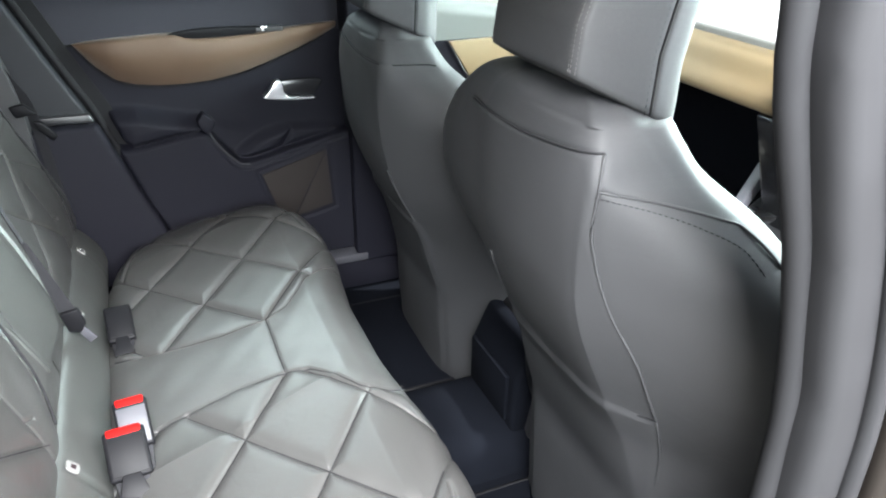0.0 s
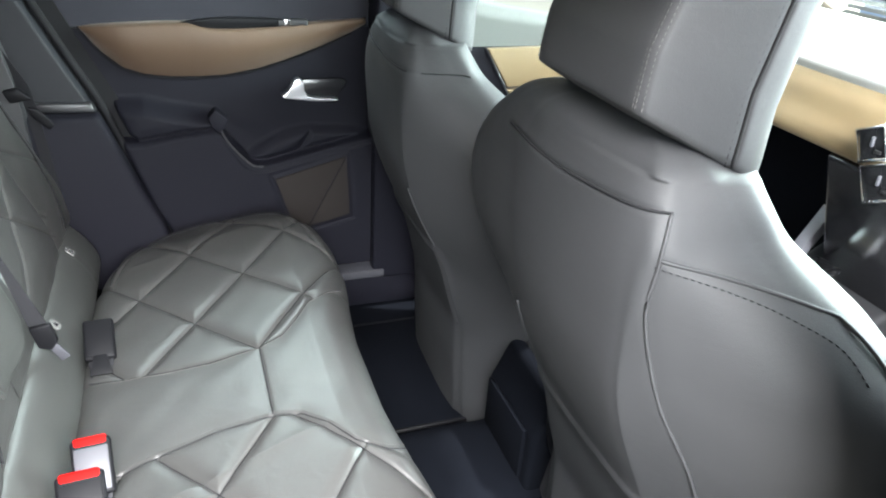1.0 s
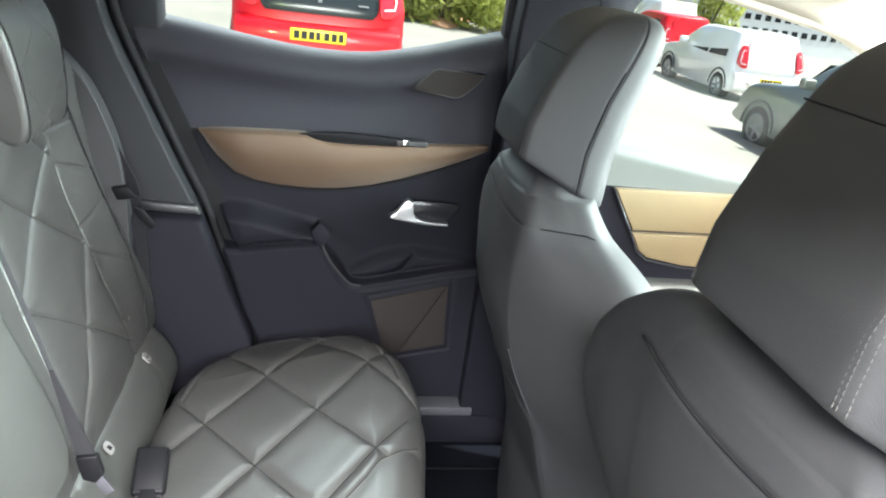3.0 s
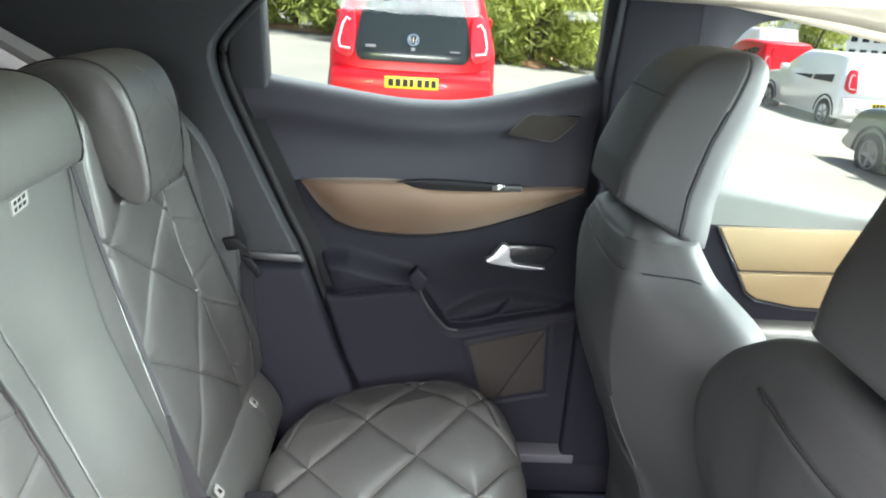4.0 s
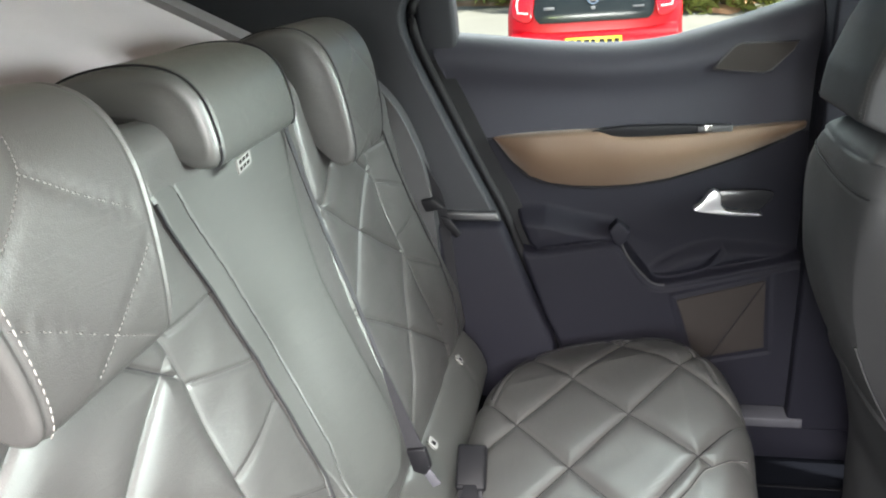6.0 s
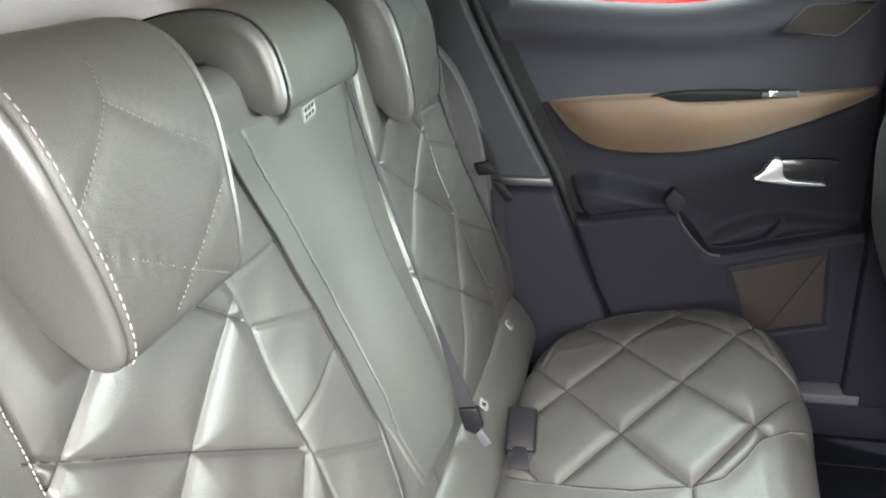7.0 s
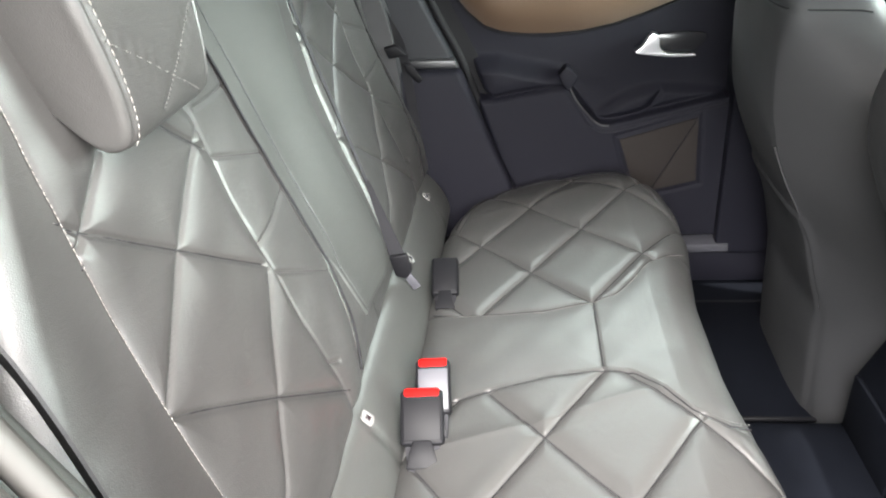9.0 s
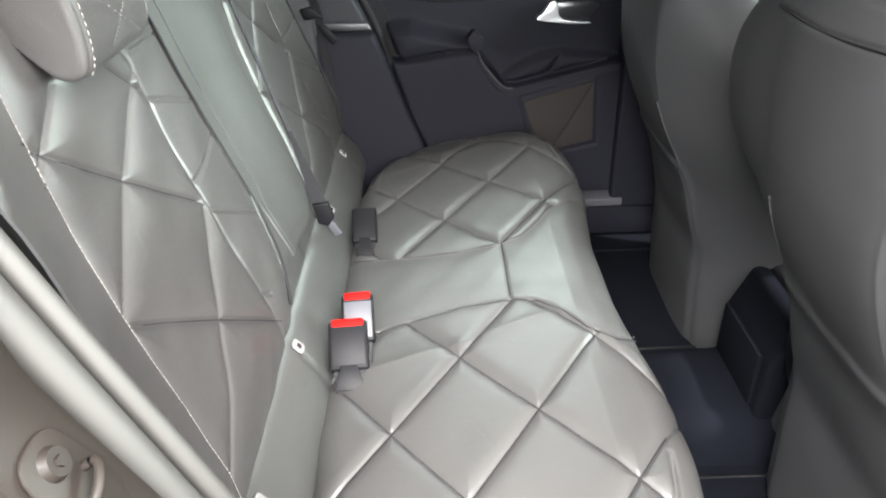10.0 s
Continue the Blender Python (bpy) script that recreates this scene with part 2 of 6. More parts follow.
def grid_mesh(name, P, closed_u=False, caps=False):
    """A sheet from an array of points (rows, columns, 3)."""
    nv, nu = P.shape[:2]
    verts = P.reshape(-1, 3)
    idx = np.arange(nv * nu).reshape(nv, nu)
    if closed_u:
        a, b = idx, np.roll(idx, -1, axis=1)
    else:
        a, b = idx[:, :-1], idx[:, 1:]
    faces = np.stack([a[:-1], b[:-1], b[1:], a[1:]], -1).reshape(-1, 4).tolist()
    if caps:
        faces.append(idx[0].tolist()[::-1])
        faces.append(idx[-1].tolist())
    me = bpy.data.meshes.new(name)
    me.from_pydata(verts.tolist(), [], faces)
    me.validate()
    me.shade_smooth()
    return me


def tube_bm(points, radius, sides=8, flat=None, up=(0, 0, 1)):
    """A tube, or with flat=(width, thickness) a strap, along points."""
    bm = bmesh.new()
    pts = [Vector(p) for p in points]
    rings = []
    for i, p in enumerate(pts):
        d = (pts[min(i + 1, len(pts) - 1)] - pts[max(i - 1, 0)]).normalized()
        s = d.cross(Vector(up))
        s = s.normalized() if s.length > 1e-4 else Vector((1, 0, 0))
        u = s.cross(d).normalized()
        if flat:
            w, h = flat[0] / 2, flat[1] / 2
            ring = [p + s * a + u * b for a, b in ((-w, -h), (w, -h), (w, h), (-w, h))]
        else:
            r = radius[i] if isinstance(radius, (list, tuple)) else radius
            ring = [p + (s * math.cos(k * 2 * math.pi / sides) + u * math.sin(k * 2 * math.pi / sides)) * r for k in range(sides)]
        rings.append([bm.verts.new(v) for v in ring])
    n = len(rings[0])
    for a, b in zip(rings, rings[1:]):
        for k in range(n):
            bm.faces.new((a[k], a[(k + 1) % n], b[(k + 1) % n], b[k]))
    bm.faces.new(rings[0][::-1])
    bm.faces.new(rings[-1])
    return bm


def segment_distance(A, B, line):
    """Distance in a plane of the points (A, B) to a polyline."""
    best = np.full(A.shape, 9.0)
    for (a0, b0), (a1, b1) in zip(line, line[1:]):
        da, db = a1 - a0, b1 - b0
        t = np.clip(((A - a0) * da + (B - b0) * db) / (da * da + db * db + 1e-12), 0, 1)
        best = np.minimum(best, np.hypot(A - a0 - t * da, B - b0 - t * db))
    return best


def stitches(name, points, parent, mat, length=0.005, gap=0.0025, size=0.0011, lift=(0, 0, 0)):
    """A row of short raised threads along a line."""
    pts = [Vector(p) + Vector(lift) for p in points]
    verts, faces = [], []
    carry = 0.0
    step = length + gap
    for a, b in zip(pts, pts[1:]):
        d = b - a
        if d.length < 1e-6:
            continue
        u = d.normalized()
        s = u.cross(Vector((0.3, 0.5, 0.8))).normalized()
        w = u.cross(s)
        pos = carry
        while pos < d.length:
            c = a + u * pos
            base = len(verts)
            for q, r in ((-0.5, 0.45), (-0.2, 1.0), (0.2, 1.0), (0.5, 0.45)):
                for k in range(4):
                    an = k * math.pi / 2
                    verts.append(tuple(c + u * (q * length) + (s * math.cos(an) + w * math.sin(an)) * size * r))
            for r in range(3):
                for k in range(4):
                    i, j = base + r * 4 + k, base + r * 4 + (k + 1) % 4
                    faces.append((i, j, j + 4, i + 4))
            faces.append((base + 3, base + 2, base + 1, base))
            faces.append((base + 12, base + 13, base + 14, base + 15))
            pos += step
        carry = pos - d.length
    me = bpy.data.meshes.new(name)
    me.from_pydata(verts, [], faces)
    me.shade_smooth()
    return link_mesh(name, me, mat, parent)


def interp(x, xs, ys):
    return np.interp(x, xs, ys)


def soft_interp(x, xs, ys, blur):
    """Linear interpolation with its corners rounded."""
    return sum(np.interp(x + k * blur, xs, ys) * w for k, w in ((-1, 0.15), (-0.5, 0.2), (0, 0.3), (0.5, 0.2), (1, 0.15)))


def wrinkles(A, B, seed, scale, amount):
    rng = np.random.default_rng(seed)
    out = np.zeros_like(A)
    for _ in range(7):
        ka, kb = rng.normal(0, 1, 2) * scale
        out += np.sin(A * ka + B * kb + rng.uniform(0, 6.28))
    return out * amount / 4


def sstep(x, a, b):
    t = np.clip((x - a) / (b - a), 0, 1)
    return t * t * (3 - 2 * t)


# ---------------------------------------------------------------- ground outside
Y0 = 0.012  # middle of the car


def ground_z(x):
    """The car park falls away ahead of the car."""
    return -0.10 * np.clip(np.log1p(np.exp((np.asarray(x, float) - 2.5) / 0.6)) * 0.6, 0, 110)


def build_ground():
    n = 120
    s = np.sign(np.linspace(-1, 1, n)) * np.abs(np.linspace(-1, 1, n)) ** 3 * 900
    X, Y = np.meshgrid(s + 1.0, s + 5.0)
    Z = wrinkles(X, Y, 3, 0.4, 0.006) + ground_z(np.clip(X, -50, 112))
    ob = link_mesh("ground", grid_mesh("ground", np.stack([X, Y, Z], -1)), ASPHALT)
    tagged(ob, "pale worn asphalt of an open car park", "ground", kind="structure")


build_ground()

# ---------------------------------------------------------------- car shell
car = thing("car_body", "dark car body shell with pillars, headliner and open rear doorway", "car", kind="structure")


def build_headliner():
    nu, nv = 40, 30
    v = np.linspace(0, 1, nv)
    u = np.linspace(-1, 1, nu)
    U, V = np.meshgrid(u, v)
    X = 0.05 + V * 2.15
    Yh = Y0 + U * 0.655
    Z = 1.56 - 0.085 * np.abs(U) ** 4 - 0.06 * (np.clip(V - 0.75, 0, 1) / 0.25) ** 2 - 0.10 * (np.clip(0.3 - V, 0, 1) / 0.3) ** 2
    ob = link_mesh("headliner", grid_mesh("headliner", np.stack([X, Yh, Z], -1)), LINER)
    mod = ob.modifiers.new("thick", "SOLIDIFY")
    mod.thickness, mod.offset = 0.04, 1
    tagged(ob, "beige cloth headliner under the car roof", "headliner", kind="structure")


build_headliner()


def build_pillars():
    # far side: quarter trim, roof rail, B pillar; near side: mirrored quarter trim, rail and B pillar
    edge_line = smooth_poly([(0.93, 1.50), (0.862, 1.410), (0.804, 1.345), (0.776, 1.300), (0.788, 1.234), (0.839, 1.114), (0.903, 0.972), (0.942, 0.888), (0.989, 0.751), (1.041, 0.623), (1.07, 0.40)], 4, False)
    trim = [(0.10, 1.52), (0.93, 1.52)] + edge_line[1:] + [(0.10, 0.40)]
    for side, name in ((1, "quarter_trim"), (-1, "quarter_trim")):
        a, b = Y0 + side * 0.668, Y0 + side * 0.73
        part(name, slab_bm(trim, min(a, b), max(a, b), "y", 0.014, 4), QUARTER if side > 0 else TRIM_LIT, car, "black plastic quarter trim beside the rear seat", angle=40)
        # ledge where upper and lower trim meet
        if side > 0:
            part("trim_ledge", slab_bm([(0.80, 0.908), (0.944, 0.904), (0.952, 0.884), (0.80, 0.888)], Y0 + side * 0.668 - 0.012, Y0 + side * 0.668 + 0.012, "y", 0.004), SATIN_BLACK, car)
        low_trim = [(0.70, 0.885), (0.956, 0.885), (1.008, 0.745), (1.058, 0.62), (1.085, 0.42), (0.70, 0.42)] if side > 0 else [(0.70, 0.56), (1.00, 0.56), (1.03, 0.52), (1.04, 0.42), (0.70, 0.42)]
        part("lower_trim", slab_bm(low_trim, Y0 + side * 0.648 - 0.02, Y0 + side * 0.648 + 0.03, "y", 0.012, 3), PLASTIC if side > 0 else TRIM_LIT, car, angle=40)
        if side > 0:
            part("door_seal", tube_bm([(x + 0.013, 0.728, z) for x, z in edge_line[4:]], 0.008, 10), RUBBER, car)
            # Black sheet added behind the seal to darken the gap.
            part("gap_backing", slab_bm([(x - 0.02, z) for x, z in edge_line[14:]] + [(x + 0.05, z) for x, z in edge_line[:13:-1]], 0.744, 0.748, "y", 0.0), RUBBER, car, smooth=False)
        if side < 0:
            seal = [(0.765, Y0 - 0.735, 1.46), (0.80, Y0 - 0.735, 1.30), (0.875, Y0 - 0.735, 1.10), (0.962, Y0 - 0.735, 0.885), (1.065, Y0 - 0.735, 0.62), (1.10, Y0 - 0.735, 0.42)]
            part("door_seal", tube_bm(smooth_poly(seal, 6, False), 0.014, 10), SEAL_LIT, car, "rubber door seal, slightly paled for daylight")
            part("seal_lip", tube_bm([(x + 0.004, y + 0.026, z) for x, y, z in smooth_poly(seal, 6, False)], 0.008, 10), SEAL_LIT, car)
    # far B pillar
    part("pillar_trim", slab_bm([(1.545, 0.40), (1.545, 1.30), (1.56, 1.50), (1.76, 1.50), (1.762, 1.36), (1.765, 1.09), (1.80, 0.40)], 0.68, 0.78, "y", 0.008, 3), PLASTIC, car, "dark plastic B pillar", angle=40)
    corner = smooth_poly([(1.764, 1.25), (1.768, 1.35), (1.782, 1.385), (1.81, 1.408), (1.86, 1.42), (1.96, 1.425)], 5, False)
    part("pillar_corner", slab_bm(corner + [(1.96, 1.48), (1.70, 1.48), (1.70, 1.25)], 0.6785, 0.7815, "y", 0.004, 2), PLASTIC_SOFT, car, angle=40)
    # near B pillar with its seals
    near = [(1.415, 1.50), (1.432, 1.30), (1.482, 1.155), (1.515, 1.02), (1.524, 0.88), (1.53, 0.40), (1.75, 0.40), (1.73, 0.90), (1.68, 1.20), (1.66, 1.50)]
    part("pillar_trim", slab_bm(near, -0.78, -0.735, "y", 0.016, 4), RUBBER, car, "black door pillar with rubber seal", angle=40)
    for dx, rad, y in ((0.0, 0.012, -0.742), (0.05, 0.009, -0.782), (0.105, 0.007, -0.784)):
        line = [(x + dx, y, z) for x, z in near[:6]]
        part("door_seal", tube_bm(smooth_poly(line, 5, False), rad, 10), RUBBER, car)
    part("pillar_panel", slab_bm([(x + 0.06, z) for x, z in near[:6]] + [(1.80, 0.40), (1.80, 1.50)], -0.80, -0.778, "y", 0.008, 3), FLANGE, car, angle=40)
    # roof rails
    far_rail = [(1.70, 1.445), (1.80, 1.43), (1.90, 1.418), (2.0, 1.402), (2.23, 1.367), (2.5, 1.27), (2.85, 1.08), (2.95, 1.12), (2.6, 1.34), (2.2, 1.53), (1.70, 1.56)]
    part("roof_rail", slab_bm(far_rail, 0.655, 0.745, "y", 0.02, 4), LINER, car, "beige roof rail above the front window", angle=50)
    part("roof_rail", slab_bm([(0.62, 1.45), (1.70, 1.46), (1.70, 1.56), (0.55, 1.53)], 0.655, 0.745, "y", 0.02, 4), PLASTIC_SOFT, car, angle=50)
    part("roof_rail", slab_bm([(0.30, 1.50), (1.70, 1.505), (2.3, 1.46), (2.85, 1.12), (2.95, 1.15), (2.35, 1.53), (1.70, 1.58), (0.30, 1.56)], -0.72, -0.63, "y", 0.016, 4), PLASTIC_SOFT, car, angle=50)
    # roof skin, tailgate frame and front end
    part("roof", slab_bm([(0.0, 1.60), (0.5, 1.625), (1.4, 1.63), (2.2, 1.585), (2.2, 1.60), (1.4, 1.65), (0.5, 1.645), (0.0, 1.62)], -0.70, 0.72, "y", 0.004), PAINT_CAR, car, angle=40)
    part("tailgate", slab_bm([(-0.12, 0.35), (-0.02, 0.35), (0.0, 1.02), (-0.10, 1.02)], -0.70, 0.72, "y", 0.02, 3), PLASTIC, car, angle=40)
    part("bonnet", slab_bm([(2.80, 0.55), (2.80, 1.02), (3.2, 1.0), (3.9, 0.86), (3.95, 0.55)], -0.80, 0.82, "y", 0.05, 3), PAINT_CAR, car, angle=40)
    part("sill", slab_bm([(-0.745, 0.40), (-0.745, 0.44), (-0.66, 0.44), (-0.62, 0.33), (-0.80, 0.33), (-0.80, 0.40)], 0.9, 1.8, "x", 0.006), SATIN_BLACK, car, "black plastic door sill", angle=40)
    part("sill", slab_bm([(0.70, 0.31), (0.70, 0.40), (0.72, 0.43), (0.78, 0.44), (0.78, 0.31)], 1.05, 1.85, "x", 0.004), PLASTIC, car, "black plastic door sill", angle=40)
    part("sill_strip", slab_bm([(0.674, 0.408), (0.676, 0.428), (0.722, 0.436), (0.722, 0.424), (0.70, 0.404)], 1.15, 1.575, "x", 0.003), GREY_PLASTIC, car, "satin grey door sill strip", angle=40)
    part("side_panel", slab_bm([(-0.1, 0.30), (1.10, 0.30), (1.10, 0.42), (1.00, 0.90), (0.90, 1.10), (0.80, 1.46), (0.60, 1.52), (-0.05, 1.45)], 0.775, 0.82, "y", 0.01), PLASTIC, car, angle=40)
    part("side_panel", slab_bm([(-0.1, 0.30), (1.10, 0.30), (1.10, 0.42), (1.00, 0.90), (0.90, 1.10), (0.82, 1.46), (0.60, 1.52), (-0.05, 1.45)], -0.81, -0.752, "y", 0.01), FLANGE, car, angle=40)
    # door latch on the near shut face: striker plate, two screw heads and the striker loop
    shut = pose(0.9165, -0.787, 1.068, 0, 63.4, 0)
    def shut_part(name, bm, label=""):
        bmesh.ops.transform(bm, matrix=shut, verts=bm.verts)
        part(name, bm, LATCH, car, label, angle=40)
    shut_part("latch_plate", slab_bm(smooth_poly([(-0.012, -0.016), (0.030, -0.018), (0.042, 0.0), (0.030, 0.018), (-0.012, 0.016), (-0.020, 0.0)], 4), 0.0, 0.0025, "z", 0.001), "brown painted latch plate")
    for x, y in ((-0.006, 0.0), (0.030, -0.004)):
        bm = bmesh.new()
        bmesh.ops.create_cone(bm, cap_ends=True, segments=24, radius1=0.0085, radius2=0.0068, depth=0.004, matrix=pose(x, y, 0.0045))
        bmesh.ops.create_cone(bm, cap_ends=True, segments=6, radius1=0.0030, radius2=0.0030, depth=0.003, matrix=pose(x, y, 0.0070))
        shut_part("bolt", bm)
    shut_part("striker", tube_bm(smooth_poly([(0.008, 0.010, 0.001), (0.008, 0.010, 0.010), (0.012, 0.0, 0.013), (0.016, -0.010, 0.010), (0.016, -0.010, 0.001)], 5, False), 0.0026, 10))


build_pillars()


def build_floor():
    bm = slab_bm([(-0.1, -0.72), (2.8, -0.72), (2.8, 0.74), (-0.1, 0.74)], 0.26, 0.31, "z", 0.0)
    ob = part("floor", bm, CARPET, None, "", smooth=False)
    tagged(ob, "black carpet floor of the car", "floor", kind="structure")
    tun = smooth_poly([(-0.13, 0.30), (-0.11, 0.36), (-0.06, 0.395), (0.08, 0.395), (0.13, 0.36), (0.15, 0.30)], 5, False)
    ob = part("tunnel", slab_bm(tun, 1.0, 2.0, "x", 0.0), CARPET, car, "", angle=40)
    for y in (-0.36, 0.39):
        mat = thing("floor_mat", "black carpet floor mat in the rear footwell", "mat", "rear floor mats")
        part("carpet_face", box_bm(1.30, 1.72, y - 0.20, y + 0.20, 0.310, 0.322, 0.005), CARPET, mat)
        edge = [(1.30, y - 0.20), (1.72, y - 0.20), (1.72, y + 0.20), (1.30, y + 0.20), (1.30, y - 0.20)]
        part("binding", tube_bm([(a, b, 0.318) for a, b in edge], 0.006, 8), BUCKLE, mat)


build_floor()

# ---------------------------------------------------------------- rear bench
bench = thing("rear_seat", "black quilted leather rear bench seat with three headrests", "car seat", at=(1.1, Y0, 0.4))
BACK_Z = [0.58, 0.66, 0.742, 0.811, 0.90, 0.991, 1.068, 1.15, 1.30]
BACK_X = [0.882, 0.866, 0.854, 0.827, 0.792, 0.760, 0.747, 0.736, 0.722]


def back_x(z):
    return soft_interp(z, BACK_Z, BACK_X, 0.03)


END = [0.0, 0.1, 0.2, 0.3, 0.42, 0.50, 0.57, 0.62, 0.655, 0.675, 0.682]
FRONT = [1.368, 1.368, 1.38, 1.394, 1.394, 1.382, 1.35, 1.312, 1.268, 1.215, 1.16]
REAR = [0.90, 0.90, 0.90, 0.90, 0.912, 0.928, 0.955, 0.99, 1.032, 1.09, 1.15]
SEAM_X = [0.90, 0.95, 1.04, 1.12, 1.20, 1.24, 1.275, 1.30, 1.34, 1.40]
SEAM_A = [0.135, 0.118, 0.096, 0.084, 0.088, 0.102, 0.145, 0.185, 0.212, 0.222]


def cushion_height(X, Y):
    """Top of the bench, without its rounded edge."""
    A = np.abs(Y - Y0)
    z = 0.604 + 0.19 * np.clip(X - 0.96, -0.1, 0.33) - 0.10 * np.clip(X - 1.29, 0, 0.2) ** 1.5 * 3
    z = z - 0.03 * sstep(A, 0.5, 0.70)
    seam = interp(X, SEAM_X, SEAM_A)
    outer = sstep(A - seam, -0.004, 0.004)
    near = Y < Y0
    p, q = (X - np.where(near, 1.114, 1.101)) / 0.097, (A - np.where(near, 0.332, 0.348)) / 0.13
    d = np.full(X.shape, 9.0)
    for w in (p + q, p - q):
        d = np.minimum(d, np.abs((w - 1) / 2 - np.round((w - 1) / 2)) * 2 / 12.86)
    ds = np.abs(A - seam) * 0.9
    groove = -0.0036 * np.exp(-(d / 0.0026) ** 2) - 0.0026 * np.exp(-(d / 0.011) ** 2)
    puff = 0.0034 * (1 - np.exp(-(np.minimum(d, ds + 0.003) / 0.012) ** 1.3))
    z = z + outer * (groove + puff)
    dmid = np.where(A < seam, np.abs(X - 1.20), 9)
    z = z - 0.0016 * np.exp(-(ds / 0.0020) ** 2) - (1 - outer) * 0.0022 * np.exp(-(dmid / 0.0022) ** 2)
    z = z + (1 - outer) * (0.0022 * (1 - np.exp(-(np.minimum(ds, dmid) / 0.020) ** 2)))
    side = Y - Y0
    for line, reach in (([(0.97, -0.205), (1.10, -0.178), (1.27, -0.140)], 0.016), ([(0.985, 0.47), (1.11, 0.495), (1.255, 0.53), (1.335, 0.44)], 0.020)):
        z = z + 0.0034 * np.exp(-segment_distance(X, side, line) / reach)
    z = z + wrinkles(X, Y, 11, 38, 0.0011) + (1 - outer) * wrinkles(X * 0.6, Y, 12, 60, 0.0006)
    return z


def build_cushion():
    ny, nx = 680, 230
    th = np.linspace(-1, 1, ny)
    ys = Y0 + 0.682 * np.sin(th * math.pi / 2) ** 1 * 0.5 + 0.682 * th * 0.5
    A = np.abs(ys - Y0)
    fr, re = interp(A, END, FRONT), interp(A, END, REAR)
    fr = np.convolve(np.pad(fr, 9, "edge"), np.ones(19) / 19, "valid")
    re = np.convolve(np.pad(re, 9, "edge"), np.ones(19) / 19, "valid")
    t = np.linspace(0, 1, nx)
    t = t * 0.6 + (t * t * (3 - 2 * t)) * 0.4
    X = re[None, :] + t[:, None] * (fr - re)[None, :]
    Y = np.repeat(ys[None, :], nx, 0)
    outline = [(x, y) for x, y in zip(fr[::6], ys[::6])] + [(x, y) for x, y in zip(re[::-6], ys[::-6])]
    outline.append(outline[0])
    D = segment_distance(X, Y, outline)
    Z = cushion_height(X, Y)
    A2 = np.abs(Y - Y0)
    R = 0.055
    Z = Z - R * (1 - np.sqrt(1 - (1 - np.clip(D / R, 0, 1)) ** 2)) * 0.9
    pip = np.where(A2 > 0.42, 1.0, 0.0) * sstep(A2, 0.40, 0.46)
    Z = Z - pip * 0.007 * np.exp(-((D - 0.040) / 0.0035) ** 2)
    rows = [np.stack([X, Y, Z], -1)]
    for dz, k in ((0.03, 0.004), (0.08, 0.006), (0.15, -0.004), (0.22, -0.02)):
        last = rows[0][-1].copy()
        last[:, 2] = Z[-1] - dz
        last[:, 0] += k
        rows.append(last[None])
    P = np.concatenate(rows, 0)
    back = P[0:1].copy()
    back[..., 2] -= 0.2
    P = np.concatenate([back, P], 0)
    ob = link_mesh("seat_cushion", grid_mesh("seat_cushion", P), LEATHER, bench, "black quilted leather bench cushion")
    for s in (1, -1):
        cx, ca = (1.101, 0.348) if s > 0 else (1.114, 0.332)
        for sign in (1, -1):
            for n in (-5, -3, -1, 1, 3, 5):
                a = np.linspace(0.08, 0.66, 140)
                x = cx + 0.097 * (n + sign * (a - ca) / 0.13)
                d = segment_distance(x, Y0 + s * a, outline)
                ok = (a > interp(x, SEAM_X, SEAM_A) + 0.004) & (x > interp(a, END, REAR) + 0.03) & (x < interp(a, END, FRONT) - 0.03) & (d > 0.035)
                if ok.sum() < 8:
                    continue
                a, x, d = a[ok], x[ok], d[ok]
                z = cushion_height(x, Y0 + s * a) - 0.0495 * (1 - np.sqrt(1 - (1 - np.clip(d / 0.055, 0, 1)) ** 2))
                # Dark tube along the seam, deepening the groove's shade.
                part("quilt_shade_line", tube_bm([(p, Y0 + s * q, r + 0.0003) for p, q, r in zip(x, a, z)], 0.0013, 6), RUBBER, ob)
    # piped rim round the rounded outer ends
    for s in (1,):
        a1, a2 = np.linspace(0.44, 0.676, 40), np.linspace(0.676, 0.58, 30)
        px = np.concatenate([interp(a1, END, REAR), interp(a2, END, FRONT)])
        pa = np.concatenate([a1, a2])
        kx, ka = np.convolve(np.pad(px, 3, "edge"), np.ones(7) / 7, "valid"), np.convolve(np.pad(pa, 3, "edge"), np.ones(7) / 7, "valid")
        x, a = 1.14 + (kx - 1.14) * 0.86, 0.40 + (ka - 0.40) * 0.86
        dd = segment_distance(x, Y0 + s * a, outline)
        z = cushion_height(x, Y0 + s * a) - 0.0495 * (1 - np.sqrt(1 - (1 - np.clip(dd / 0.055, 0, 1)) ** 2))
        part("piping", tube_bm([(p, Y0 + s * q, r + 0.0010) for p, q, r in zip(x, a, z)], 0.0022, 8), RUBBER, ob)
    # dark seam lines, and stitching beside the curved ones
    aa = np.linspace(-0.084, 0.084, 30)
    part("cushion_seam", tube_bm([(1.20, Y0 + a, float(cushion_height(np.array(1.20), np.array(Y0 + a))) + 0.0006) for a in aa], 0.0013, 6), RUBBER, ob)
    for s in (1, -1):
        xs = np.linspace(0.93, 1.365, 90)
        yy = Y0 + s * interp(xs, SEAM_X, SEAM_A)
        part("cushion_seam", tube_bm([(x, y, z + 0.0004) for x, y, z in zip(xs, yy, cushion_height(xs, yy))], 0.0012, 6), RUBBER, ob)
        xs = np.linspace(0.96, 1.365, 70)
        a = interp(xs, SEAM_X, SEAM_A) - 0.006
